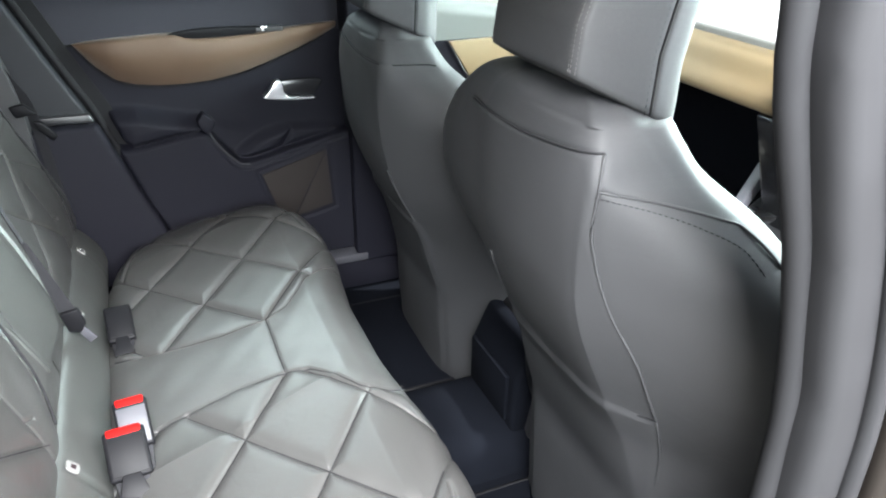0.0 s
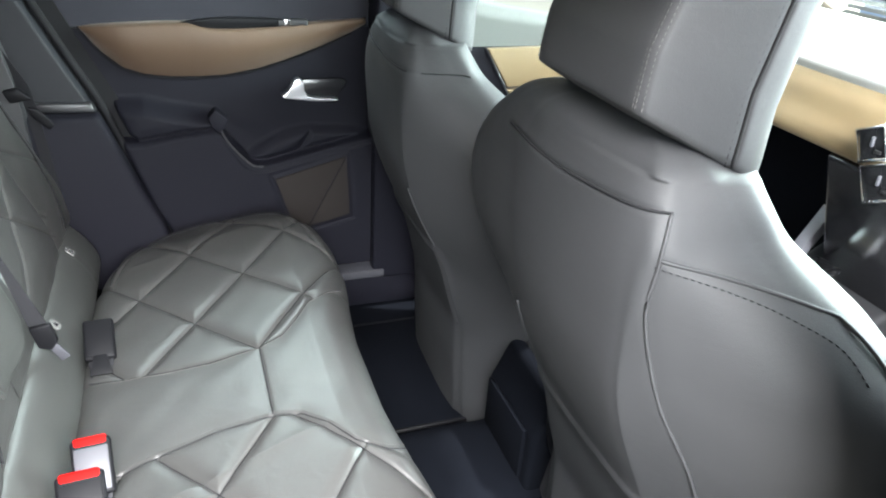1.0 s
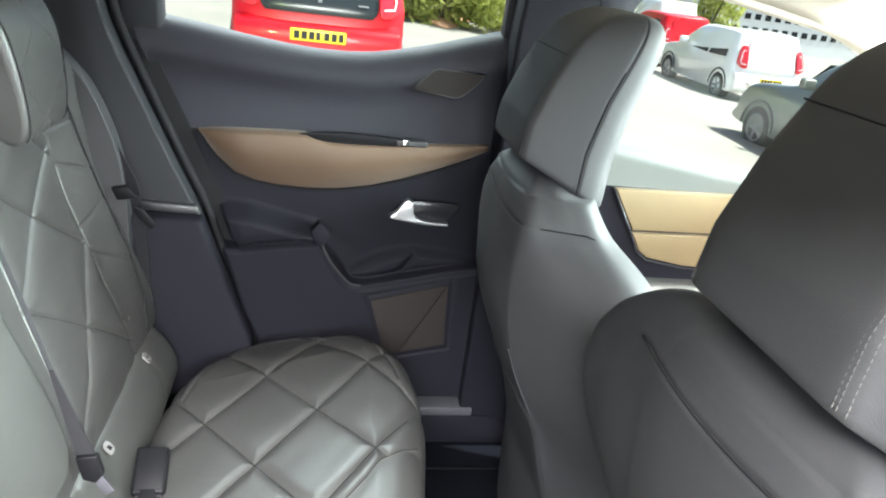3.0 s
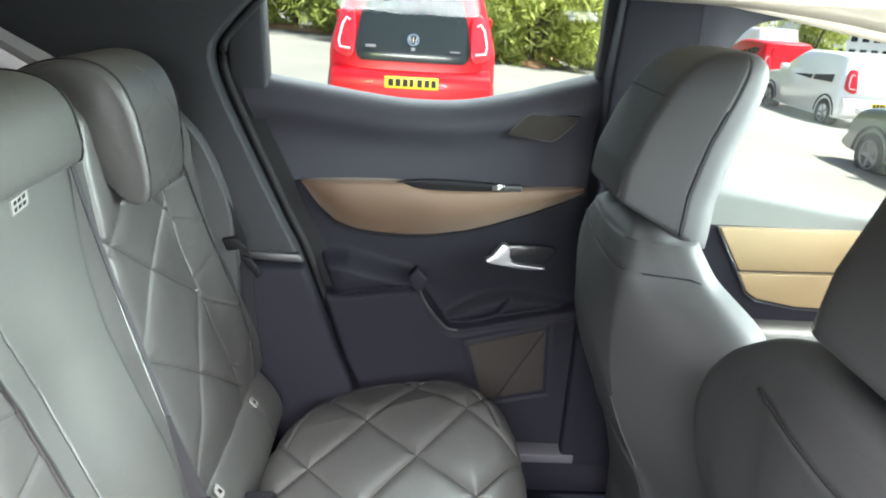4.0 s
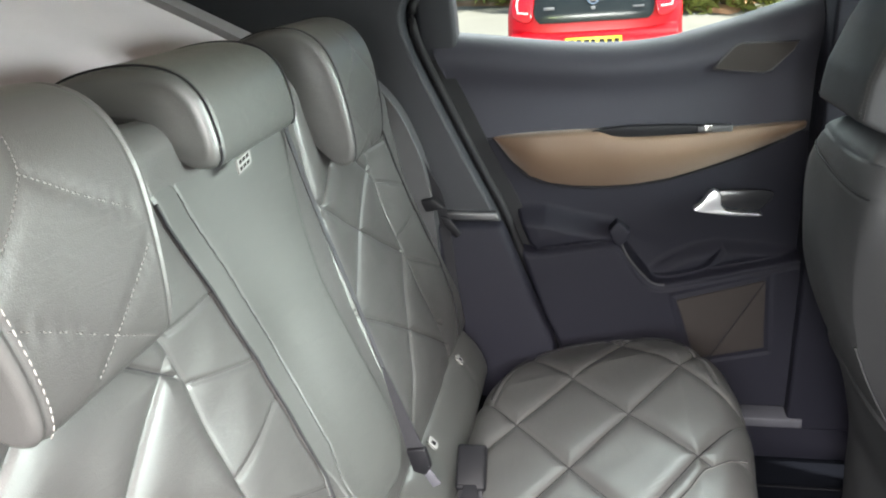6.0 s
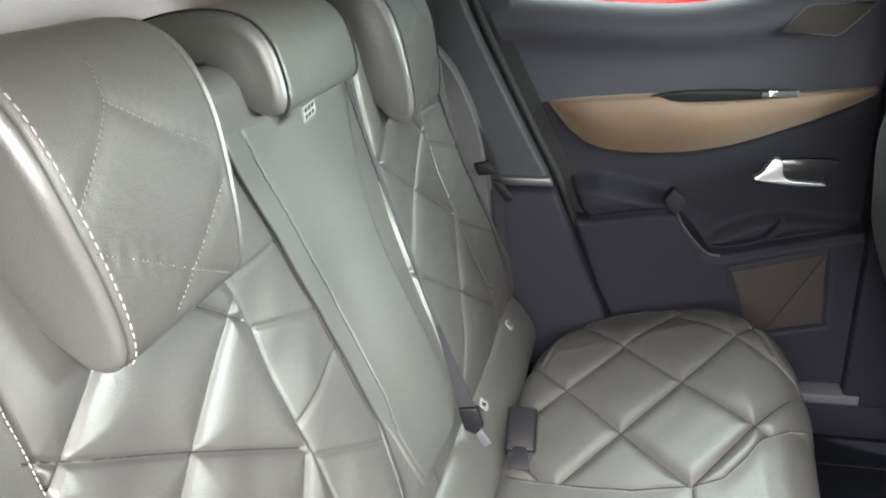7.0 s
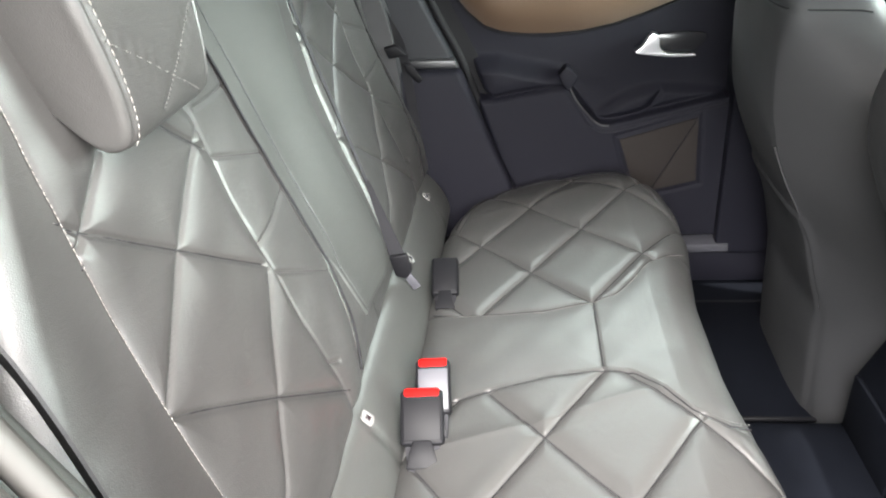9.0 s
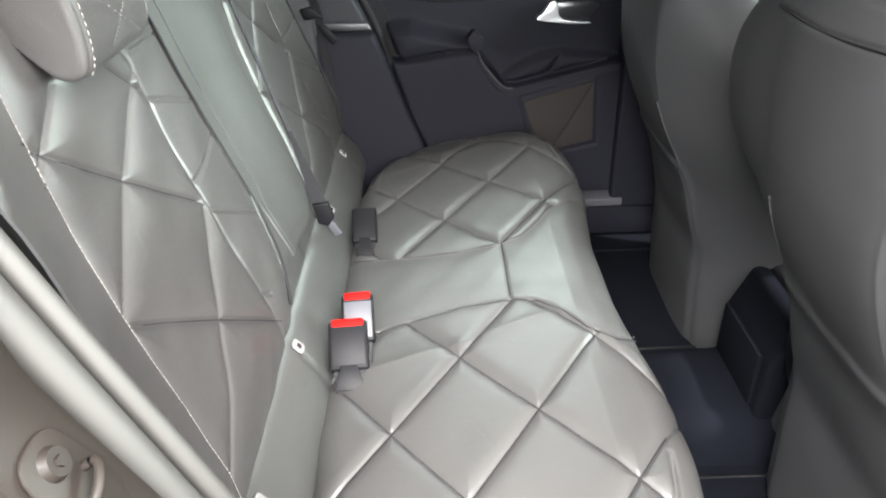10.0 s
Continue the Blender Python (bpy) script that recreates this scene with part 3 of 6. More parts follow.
        yy = Y0 + s * a
        zz = cushion_height(xs, yy)
        stitches("stitching", [(x, y, z + 0.001) for x, y, z in zip(xs, yy, zz)], ob, DARK_THREAD if s < 0 else THREAD, 0.0026, 0.0018, 0.0005)
    return ob


build_cushion()

LINES_BACK = [
    [(0.470, 1.092), (0.437, 1.066), (0.332, 0.991), (0.213, 0.904)],
    [(0.474, 0.906), (0.414, 0.866), (0.336, 0.810), (0.242, 0.738), (0.196, 0.702)],
    [(0.375, 1.112), (0.440, 1.067), (0.468, 1.050)],
    [(0.210, 1.070), (0.332, 0.991), (0.433, 0.930), (0.470, 0.909)],
    [(0.212, 0.895), (0.336, 0.808), (0.410, 0.756), (0.490, 0.712)],
    [(0.285, 1.110), (0.232, 1.066), (0.206, 1.046)],
]
LINES_STRIP = [
    [(0.200, 1.090), (0.106, 1.087)], [(0.194, 1.031), (0.068, 0.986)], [(0.200, 0.922), (0.066, 0.940)], [(0.198, 0.884), (0.070, 0.810)], [(0.216, 0.761), (0.190, 0.746)],
]
EDGE_LINE = [(0.455, 1.24), (0.460, 1.18), (0.458, 1.09), (0.460, 0.99), (0.472, 0.91), (0.488, 0.82), (0.506, 0.72), (0.515, 0.65)]
IN_LINE = [(0.235, 1.13), (0.210, 1.085), (0.197, 1.03), (0.200, 0.894), (0.210, 0.82), (0.211, 0.756), (0.205, 0.70), (0.20, 0.65)]
OUT_LINE = [(0.165, 1.24), (0.146, 1.174), (0.110, 1.09), (0.078, 0.99), (0.074, 0.92), (0.076, 0.83), (0.100, 0.76), (0.138, 0.69), (0.16, 0.65)]


def at_line(line, z):
    pts = sorted((b, a) for a, b in line)
    return interp(z, [p[0] for p in pts], [p[1] for p in pts])


def backrest_x(A, Z, bolster=1.0):
    x = back_x(Z)
    edge, inner, outer = at_line(EDGE_LINE, Z), at_line(IN_LINE, Z), at_line(OUT_LINE, Z)
    panel = sstep(A, inner - 0.003, inner + 0.003) * (1 - sstep(A, edge - 0.003, edge + 0.003))
    strip = sstep(A, outer - 0.003, outer + 0.003) * (1 - sstep(A, inner - 0.003, inner + 0.003))
    bol = sstep(A, edge - 0.002, edge + 0.006)
    d = np.full(A.shape, 9.0)
    for line in LINES_BACK:
        d = np.minimum(d, segment_distance(A, Z, line))
    dz = np.full(A.shape, 9.0)
    for line in LINES_STRIP:
        dz = np.minimum(dz, segment_distance(A, Z, line))
    de, di, do = np.abs(A - edge), np.abs(A - inner), np.abs(A - outer)
    x = x + panel * (0.0060 * (1 - np.exp(-(np.minimum(np.minimum(d, di), de) / 0.012) ** 1.2)) - 0.0036 * np.exp(-(d / 0.0024) ** 2))
    t = np.clip((A - outer) / np.maximum(inner - outer, 0.01), 0, 1)
    x = x + strip * (0.0045 * np.clip(4 * t * (1 - t), 0, 1) ** 0.85 - 0.003 * np.exp(-(dz / 0.0028) ** 2))
    x = x + bol * bolster * (0.006 + 0.014 * np.exp(-((A - 0.545) / 0.05) ** 2) * (0.35 + 0.65 * (1 - sstep(Z, 0.95, 1.25))))
    x = x - 0.005 * np.exp(-(de / 0.003) ** 2) - 0.0020 * np.exp(-(di / 0.0022) ** 2) - 0.003 * np.exp(-(do / 0.0025) ** 2)
    return x + wrinkles(A, Z, 21, 42, 0.0010)


def build_backrest(side):
    na, nz = 320, 290
    a = np.linspace(0.0, 0.625 if side < 0 else 0.646, na)
    if side < 0:
        top = soft_interp(a, [0.0, 0.2, 0.40, 0.46, 0.53, 0.60, 0.63], [1.262, 1.275, 1.285, 1.255, 1.13, 0.98, 0.92], 0.02)
    else:
        top = soft_interp(a, [0.0, 0.2, 0.40, 0.50, 0.588, 0.65], [1.262, 1.275, 1.285, 1.268, 1.225, 1.165], 0.02)
    v = np.linspace(0, 1, nz)
    Z = 0.652 + v[:, None] * (top - 0.652)[None, :]
    A = np.repeat(a[None, :], nz, 0)
    B = A if side < 0 else 0.664 - A
    bolster = 1.0 if side < 0 else 0.0
    X = backrest_x(B, Z, bolster)
    if side > 0:
        X = X + 0.012 * sstep(A, 0.46, 0.59)
    outline = [(float(a[-1]), 0.60)] + [(p, q) for p, q in zip(a[::-6], top[::-6])]
    D = segment_distance(A, Z, outline)
    R = 0.05 if side > 0 else 0.03
    X = X - R * (1 - np.sqrt(1 - (1 - np.clip(D / R, 0, 1)) ** 2))
    low = np.clip((Z - 0.662) / 0.022, 0, 1)
    X = X - 0.022 * (1 - np.sqrt(1 - (1 - low) ** 2))
    P = np.stack([X, Y0 + side * A, Z], -1)
    # carry the rim backwards
    col = P[:, -1:].copy()
    col[..., 0] -= 0.12
    P = np.concatenate([P, col], 1)
    row = P[-1:].copy()
    row[..., 0] -= 0.12
    row[..., 2] -= 0.02
    P = np.concatenate([P, row], 0)
    ob = link_mesh("backrest", grid_mesh("backrest", P), LEATHER, bench, "black quilted leather backrest with pale stitching")
    def y_of(p):
        return Y0 + side * (p if side < 0 else 0.664 - p)

    zs = np.linspace(1.20, 0.69, 96)
    if side < 0:
        aa = at_line(EDGE_LINE, zs) + 0.007
        stitches("stitching", [(x + 0.0015, y_of(p), z) for x, p, z in zip(backrest_x(aa, zs), aa, zs)], ob, THREAD, 0.0042, 0.0012, 0.0006)
    aa = at_line(OUT_LINE, zs)
    part("piping", tube_bm([(x, y_of(p), z) for x, p, z in zip(back_x(zs) + (0.0036 if side < 0 else 0.0125), aa, zs)], 0.0019, 8), RUBBER, ob)
    for line in LINES_BACK + LINES_STRIP:
        n = 30
        k = np.linspace(0, len(line) - 1.001, n)
        la = interp(k, range(len(line)), [p[0] for p in line])
        lz = interp(k, range(len(line)), [p[1] for p in line])
        stitches("stitching", [(x + 0.0005, y_of(p), z) for x, p, z in zip(backrest_x(la, lz, bolster), la, lz)], ob, DARK_THREAD, 0.0032, 0.0026, 0.0006)
        # Dark tubes on the seams draw the shade of their grooves.
        part("quilt_shade_line", tube_bm([(x + 0.0001, y_of(p), z) for x, p, z in zip(backrest_x(la, lz, bolster), la, lz)], 0.0010 if line in LINES_BACK else 0.0006, 6), RUBBER, ob)
    return ob


for _s in (1, -1):
    build_backrest(_s)

# leather side bolster between the far backrest and the quarter trim
front = smooth_poly([(0.680, 1.222), (0.708, 1.200), (0.752, 1.156), (0.781, 1.106), (0.806, 1.038), (0.820, 0.970), (0.826, 0.900), (0.828, 0.80), (0.828, 0.70)], 5, False)
part("side_bolster", slab_bm(front + [(0.70, 0.70), (0.62, 1.0), (0.60, 1.20)], 0.622, 0.664, "y", 0.019, 5), LEATHER_FRONT, bench, "smooth black leather side bolster", angle=60)

MID_Z = [0.700, 0.708, 0.72, 0.74, 0.76, 0.80, 0.83, 0.957, 1.09, 1.147, 1.215, 1.25]
MID_LEFT = [-0.012, -0.030, -0.042, -0.050, -0.053, -0.055, -0.060]
MID_RIGHT = [0.030, 0.070, 0.102, 0.124, 0.134, 0.143, 0.148, 0.148, 0.147, 0.155, 0.175, 0.182]


def build_middle_panel():
    nz, nu = 170, 150
    z = np.linspace(0.700, 1.25, nz)
    u = np.linspace(-1, 1, nu)
    seam = Y0 - at_line(OUT_LINE, z) + 0.001
    left = np.where(z > 0.83, seam, interp(z, MID_Z[:7], MID_LEFT))
    left = np.convolve(np.pad(left, 4, "edge"), np.ones(9) / 9, "valid")
    left = np.where(z < 0.72, interp(z, MID_Z[:7], MID_LEFT), left)
    right = soft_interp(z, MID_Z, MID_RIGHT, 0.004)
    Yv = left[:, None] + (u[None, :] * 0.5 + 0.5) * (right - left)[:, None]
    Zv = np.repeat(z[:, None], nu, 1)
    inn = Yv - left[:, None]
    flap = 1 - sstep(Zv, 0.79, 0.85)
    crease = 0.040 - 0.024 * flap
    X = back_x(Zv) + 0.001 + 0.0015 * np.clip(inn / 0.006, 0, 1) + 0.008 * sstep(u[None, :], -0.5, 0.85)
    X = X + 0.006 * flap * sstep(inn, 0.0, 0.010) - 0.006 * flap
    X = X - 0.022 * np.clip(np.abs(u[None, :]), 0, 1) ** 40 * (u[None, :] > 0)
    X = X - 0.014 * (1 - sstep(Zv, 0.700, 0.722)) - 0.012 * sstep(Zv, 1.19, 1.25)
    X = X - 0.0010 * np.exp(-((inn - crease) / 0.0022) ** 2) + wrinkles(Yv, Zv, 31, 25, 0.001)
    me = grid_mesh("armrest_panel", np.stack([X, Yv, Zv], -1))
    ob = link_mesh("armrest_panel", me, LEATHER_PLAIN, bench, "smooth black leather folding armrest panel")
    rim = [(float(x) + 0.0006, float(y) + 0.001, float(zz)) for x, y, zz in zip(X[:, 1], Yv[:, 1], z) if zz < 0.81]
    part("piping", tube_bm(rim, 0.0014, 8), RUBBER, ob)
    kk = [int(np.argmin(np.abs(r - c))) for r, c in zip(inn, crease[:, 0])]
    # Dark tube along the crease, drawing its shade.
    part("panel_crease_shade", tube_bm([(float(X[i, k]) + 0.0002, float(Yv[i, k]), float(z[i])) for i, k in enumerate(kk) if 0.80 < z[i] < 1.2], 0.0009, 6), RUBBER, ob)
    # care label under the headrest
    label = part("care_label", slab_bm([(-0.030, 1.196), (0.002, 1.200), (0.001, 1.216), (-0.031, 1.212)], 0.764, 0.766, "x", 0.0), LABEL, ob, "small pale fabric tag with dark print", smooth=False)
    for k, w in ((-0.027, 0.005), (-0.019, 0.006), (-0.010, 0.006)):
        for dz in (0.0, 0.007):
            z1 = 1.1985 + dz + (k + 0.030) * 0.13
            part("print_bar", slab_bm([(k, z1), (k + w, z1 + w * 0.26), (k + w, z1 + w * 0.26 + 0.0038), (k, z1 + 0.0038)], 0.7662, 0.7666, "x", 0.0), GLOSS_BLACK, label, smooth=False)


build_middle_panel()


def build_roll():
    """The padded strip between cushion and backrest."""
    ny = 160
    y = np.linspace(Y0 - 0.60, Y0 + 0.60, ny)
    sec = smooth_poly([(0.842, 0.655), (0.848, 0.668), (0.860, 0.675), (0.874, 0.670), (0.892, 0.651), (0.908, 0.626), (0.918, 0.600), (0.919, 0.575), (0.905, 0.54)], 6, False)
    sx, sz = np.array([p[0] for p in sec]), np.array([p[1] for p in sec])
    X = np.repeat(sx[:, None], ny, 1)
    Z = np.repeat(sz[:, None], ny, 1)
    Yg = np.repeat(y[None, :], len(sec), 0)
    end = np.clip((np.abs(Yg - Y0) - 0.57) / 0.03, 0, 1)
    X = X - 0.02 * end ** 2 + wrinkles(Yg, Z, 41, 30, 0.0015)
    for ya in (-0.214, 0.470):
        X = X - 0.0035 * np.exp(-((Yg - Y0 - ya) / 0.004) ** 2)
    ob = link_mesh("lumbar_strip", grid_mesh("lumbar_strip", np.stack([X, Yg, Z], -1)), LEATHER_PLAIN, bench, "padded leather strip above the cushion")
    tilt = Matrix.Rotation(radians(-46), 4, "Y")
    for yy in (0.484, 0.222, -0.196, -0.470):
        m = Matrix.Translation((0.882, yy, 0.6645)) @ tilt
        for name, outline, lo, hi, mat, label in (("anchor_tag", smooth_poly([(-0.008, -0.009), (0.006, -0.009), (0.009, 0), (0.008, 0.009), (-0.006, 0.009), (-0.009, 0)], 3), 0.0, 0.003, TAG, "small white child seat anchor tag"),
                                                  ("tag_mark", [(-0.005, -0.004), (0.004, -0.005), (0.003, 0.004), (0.000, 0.002), (-0.003, 0.005)], 0.003, 0.0036, GLOSS_BLACK, "")):
            bm = slab_bm(outline, lo, hi, "x", 0.0)
            bmesh.ops.transform(bm, matrix=m, verts=bm.verts)
            part(name, bm, mat, ob, label, smooth=False)


build_roll()


def rounded_loft(sections, y_half, yc, edge=0.03, n=30, power=2.6):
    """A closed (x, z) outline drawn out along y with softly rounded ends."""
    P = np.array(sections)
    c = P.mean(0)
    w = np.sin(np.linspace(-1, 1, n) * math.pi / 2)
    w = np.sign(w) * np.abs(w) ** 0.8
    rows = []
    for k in w:
        inset = max(0.0, abs(k) * y_half - (y_half - edge)) / edge
        r = edge * (1 - (max(0.0, 1 - inset ** power)) ** (1 / power))
        d = P - c
        L = np.linalg.norm(d, axis=1, keepdims=True)
        Q = c + d * np.clip((L - r) / L, 0.02, 1)
        rows.append(np.stack([Q[:, 0], np.full(len(Q), yc + k * y_half), Q[:, 1]], -1))
    for end, s in ((0, -1), (-1, 1)):
        rim = rows[end]
        mid = rim.mean(0)
        fill = []
        for f in (0.8, 0.55, 0.3, 0.1, 0.01):
            q = mid + (rim - mid) * f
            q[:, 1] = rim[:, 1] + s * 0.006 * (1 - f * f)
            fill.append(q)
        rows = rows + fill if s > 0 else fill[::-1] + rows
    return np.array(rows)


HEAD_LINES = [
    [(-0.006, 1.319), (-0.018, 1.294), (-0.056, 1.261), (-0.078, 1.242)],
    [(-0.018, 1.294), (0.018, 1.269), (0.068, 1.241)],
    [(-0.078, 1.214), (-0.043, 1.195), (0.007, 1.165), (0.055, 1.139)],
    [(0.070, 1.212), (0.007, 1.165), (-0.018, 1.145)],
]


def build_rear_headrest(yc, half, dx, dz, quilted, tall=1.0):
    sec = smooth_poly([(0.793, 1.128), (0.800, 1.16), (0.797, 1.22), (0.788, 1.275), (0.768, 1.315), (0.735, 1.335), (0.69, 1.335), (0.645, 1.318), (0.618, 1.290),
                       (0.625, 1.255), (0.66, 1.235), (0.70, 1.205), (0.74, 1.155), (0.770, 1.123)], 8)
    sec = [(x + dx, 1.335 + (z - 1.335) * tall + dz) for x, z in sec]
    P = rounded_loft(sec, half, yc, 0.015 if quilted else 0.020, 80)
    if quilted:
        P[..., 1] = yc + (P[..., 1] - yc) * (0.84 + 0.16 * sstep(P[..., 2], 1.13 + dz, 1.29 + dz))
    X, Yg, Z = P[..., 0], P[..., 1], P[..., 2]
    wide = 0.84 + 0.16 * sstep(Z, 1.13 + dz, 1.29 + dz) if quilted else 1.0
    side = np.abs(np.abs(Yg - yc) / wide - (half - 0.012))
    cx, cz = 0.72 + dx, 1.335 - 0.095 * tall + dz
    nx_, nz_ = X - cx, Z - cz
    L = np.hypot(nx_, nz_)
    dent = (0.003 if yc < 0 else 0.0012) * np.exp(-(side / 0.003) ** 2)
    if quilted:
        front = sstep(X, 0.70 + dx, 0.74 + dx)
        a, b = Yg - yc, Z - dz
        d = np.full(a.shape, 9.0)
        s = 1 if yc > 0 else -1
        for line in HEAD_LINES:
            d = np.minimum(d, segment_distance(a * -s, b, line))
        dent = dent + front * 0.0022 * np.exp(-(d / 0.003) ** 2)
    P[..., 0] = X - nx_ / L * dent
    P[..., 2] = Z - nz_ / L * dent
    ob = link_mesh("headrest", grid_mesh("headrest", P, closed_u=True, caps=True), LEATHER if quilted else LEATHER_PLAIN, bench, "black leather rear headrest with stitched edges")
    for s in ((1, -1) if yc > 0 else (-1,)):
        grow = 0.010 if yc < 0 else -0.004
        pts = [(x + (x - cx) * grow, yc + s * (half - 0.016 if yc < 0 else half - 0.010) * (0.84 + 0.16 * float(sstep(np.array(z), 1.13 + dz, 1.29 + dz)) if quilted else 1.0), z + (z - cz) * grow) for x, z in sec[:70]]
        if yc < 0:
            stitches("stitching", pts, ob, THREAD, 0.0050, 0.0024, 0.0007)
        else:
            part("piping", tube_bm(pts, 0.0012, 8), RUBBER, ob)
    if quilted:
        s = 1 if yc > 0 else -1
        front_x = sorted((z, x) for x, z in sec[2:34])
        for line in HEAD_LINES:
            pts = []
            for k in np.linspace(0, len(line) - 1.001, 24):
                a = float(interp(k, range(len(line)), [q[0] for q in line]))
                b = float(interp(k, range(len(line)), [q[1] for q in line])) + dz
                pts.append((float(interp(b, [q[0] for q in front_x], [q[1] for q in front_x])) - 0.0012, yc - s * a, b))
            stitches("stitching", pts, ob, DARK_THREAD, 0.0030, 0.0016, 0.0007)
    return ob


build_rear_headrest(-0.322, 0.099, 0.0, -0.006, True, 0.97)
build_rear_headrest(0.338, 0.097, 0.0, -0.015, True, 0.93)
build_rear_headrest(0.030, 0.108, -0.028, -0.016, False, 0.50)
for _y in (-0.03, 0.09):
    bm = tube_bm([(0.71, _y, 1.20), (0.70, _y, 1.30)], 0.006, 12)
    part("headrest_post", bm, SATIN_BLACK, bench)
part("backrest_shell", slab_bm([(0.70, 0.40), (0.80, 0.40), (0.76, 0.78), (0.70, 0.98), (0.655, 1.24), (0.62, 1.24)], Y0 - 0.60, Y0 + 0.60, "y", 0.02, 3), PLASTIC, bench, "dark carpeted back of the bench", angle=40)
part("cushion_base", box_bm(0.72, 1.36, Y0 - 0.62, Y0 + 0.62, 0.31, 0.50, 0.03, 3), CARPET, bench, angle=40)


def build_buckle(x, y, z, turn, lean, face, red_top, wide=1.0):
    ob = thing("belt_buckle", "black seat belt buckle with red release button" if red_top else "black seat belt buckle on a short strap", "seat belt", "rear seat belt buckles", at=(x, y, z))
    m = pose(x, y, z, lean, 0, turn)

    def put(name, bm, mat, label=""):
        bmesh.ops.transform(bm, matrix=m @ Matrix.Diagonal((wide, 1, 1, 1)), verts=bm.verts)
        part(name, bm, mat, ob, label, angle=40)

    put("housing", box_bm(-0.024, 0.024, -0.012, 0.012, 0.018, 0.092, 0.005, 3), BUCKLE)
    put("face_plate", box_bm(-0.0205, 0.0205, -0.0135, -0.0105, 0.024, 0.080 if red_top else 0.088, 0.0012, 2), face)
    put("strap", slab_bm([(-0.016, -0.03), (0.016, -0.03), (0.020, 0.022), (-0.020, 0.022)], -0.004, 0.004, "y", 0.002), WEB)
    put("bracket", slab_bm([(-0.018, -0.012), (0.018, -0.012), (0.010, 0.024), (-0.010, 0.024)], -0.0155, -0.011, "y", 0.0015), BUCKLE, "black metal bracket")
    if red_top:
        put("release_button", box_bm(-0.020, 0.020, -0.0130, 0.009, 0.082, 0.0945, 0.003, 2), RED, "red release button")
    put("slot_rim", box_bm(-0.022, 0.022, 0.0095, 0.0135, 0.030, 0.091, 0.002, 2), BUCKLE)


build_buckle(0.949, 0.164, 0.600, 3, -58, BUCKLE, False)
build_buckle(0.966, -0.168, 0.622, 4, -48, GREY_PLASTIC, True)
build_buckle(0.953, -0.207, 0.602, 4, -50, BUCKLE, True, 1.22)


def build_belts():
    b = thing("seat_belt", "black seat belt lying along the armrest panel", "seat belt", at=(0.9, 0.12, 0.7))
    pts = [(0.735, 0.150, 1.26), (0.756, 0.145, 1.17), (0.784, 0.141, 1.065), (0.815, 0.141, 0.955), (0.847, 0.140, 0.835), (0.862, 0.138, 0.77), (0.876, 0.134, 0.715)]
    part("webbing", tube_bm(smooth_poly(pts, 6, False), 0, flat=(0.0055, 0.003), up=(0.75, -0.65, 0)), WEB, b, smooth=False)
    part("webbing", slab_bm([(0.842, 0.86), (0.848, 0.86), (0.896, 0.712), (0.870, 0.702)], 0.131, 0.134, "y", 0.0), WEB, b, smooth=False)
    part("tongue", slab_bm([(0.866, 0.724), (0.896, 0.728), (0.903, 0.696), (0.892, 0.680), (0.874, 0.686)], 0.124, 0.136, "y", 0.003), BUCKLE, b, "black tongue", angle=50)
    part("tongue_blade", slab_bm([(0.882, 0.692), (0.899, 0.690), (0.915, 0.664), (0.902, 0.656)], 0.128, 0.132, "y", 0.001), GREY_PLASTIC, b, "dull steel blade")
    # far belt at the quarter trim
    b = thing("seat_belt", "black seat belt on its guide beside the quarter trim", "seat belt", at=(0.82, 0.63, 0.9))
    pts = [(0.78, 0.645, 1.06), (0.815, 0.640, 0.99), (0.836, 0.632, 0.945), (0.846, 0.628, 0.86), (0.856, 0.622, 0.72), (0.862, 0.61, 0.60)]
    part("webbing", tube_bm(smooth_poly(pts, 6, False), 0, flat=(0.022, 0.002), up=(0.3, 1, 0)), WEB, b, smooth=False)
    part("guide", slab_bm([(0.80, 0.950), (0.828, 0.955), (0.850, 0.932), (0.81, 0.925)], 0.612, 0.630, "y", 0.004), BUCKLE, b)
    part("tongue", slab_bm([(0.838, 0.920), (0.858, 0.914), (0.880, 0.882), (0.870, 0.872), (0.846, 0.898)], 0.606, 0.614, "y", 0.003), BUCKLE, b)
    # near belt
    b = thing("seat_belt", "grey seat belt hanging along the seat bolster", "seat belt", at=(0.86, -0.60, 0.8))
    pts = [(0.66, -0.59, 1.30), (0.765, -0.616, 1.18), (0.828, -0.628, 1.10), (0.858, -0.632, 0.98), (0.884, -0.634, 0.89), (0.90, -0.630, 0.78), (0.91, -0.61, 0.62)]
    part("webbing", tube_bm(smooth_poly(pts, 6, False), 0, flat=(0.046, 0.002), up=(0.8, 1, 0)), WEB_GREY, b, smooth=False)
    part("tongue", slab_bm([(0.852, 0.985), (0.876, 0.977), (0.893, 0.945), (0.868, 0.940)], -0.646, -0.637, "y", 0.004), GREY_PLASTIC, b)


build_belts()


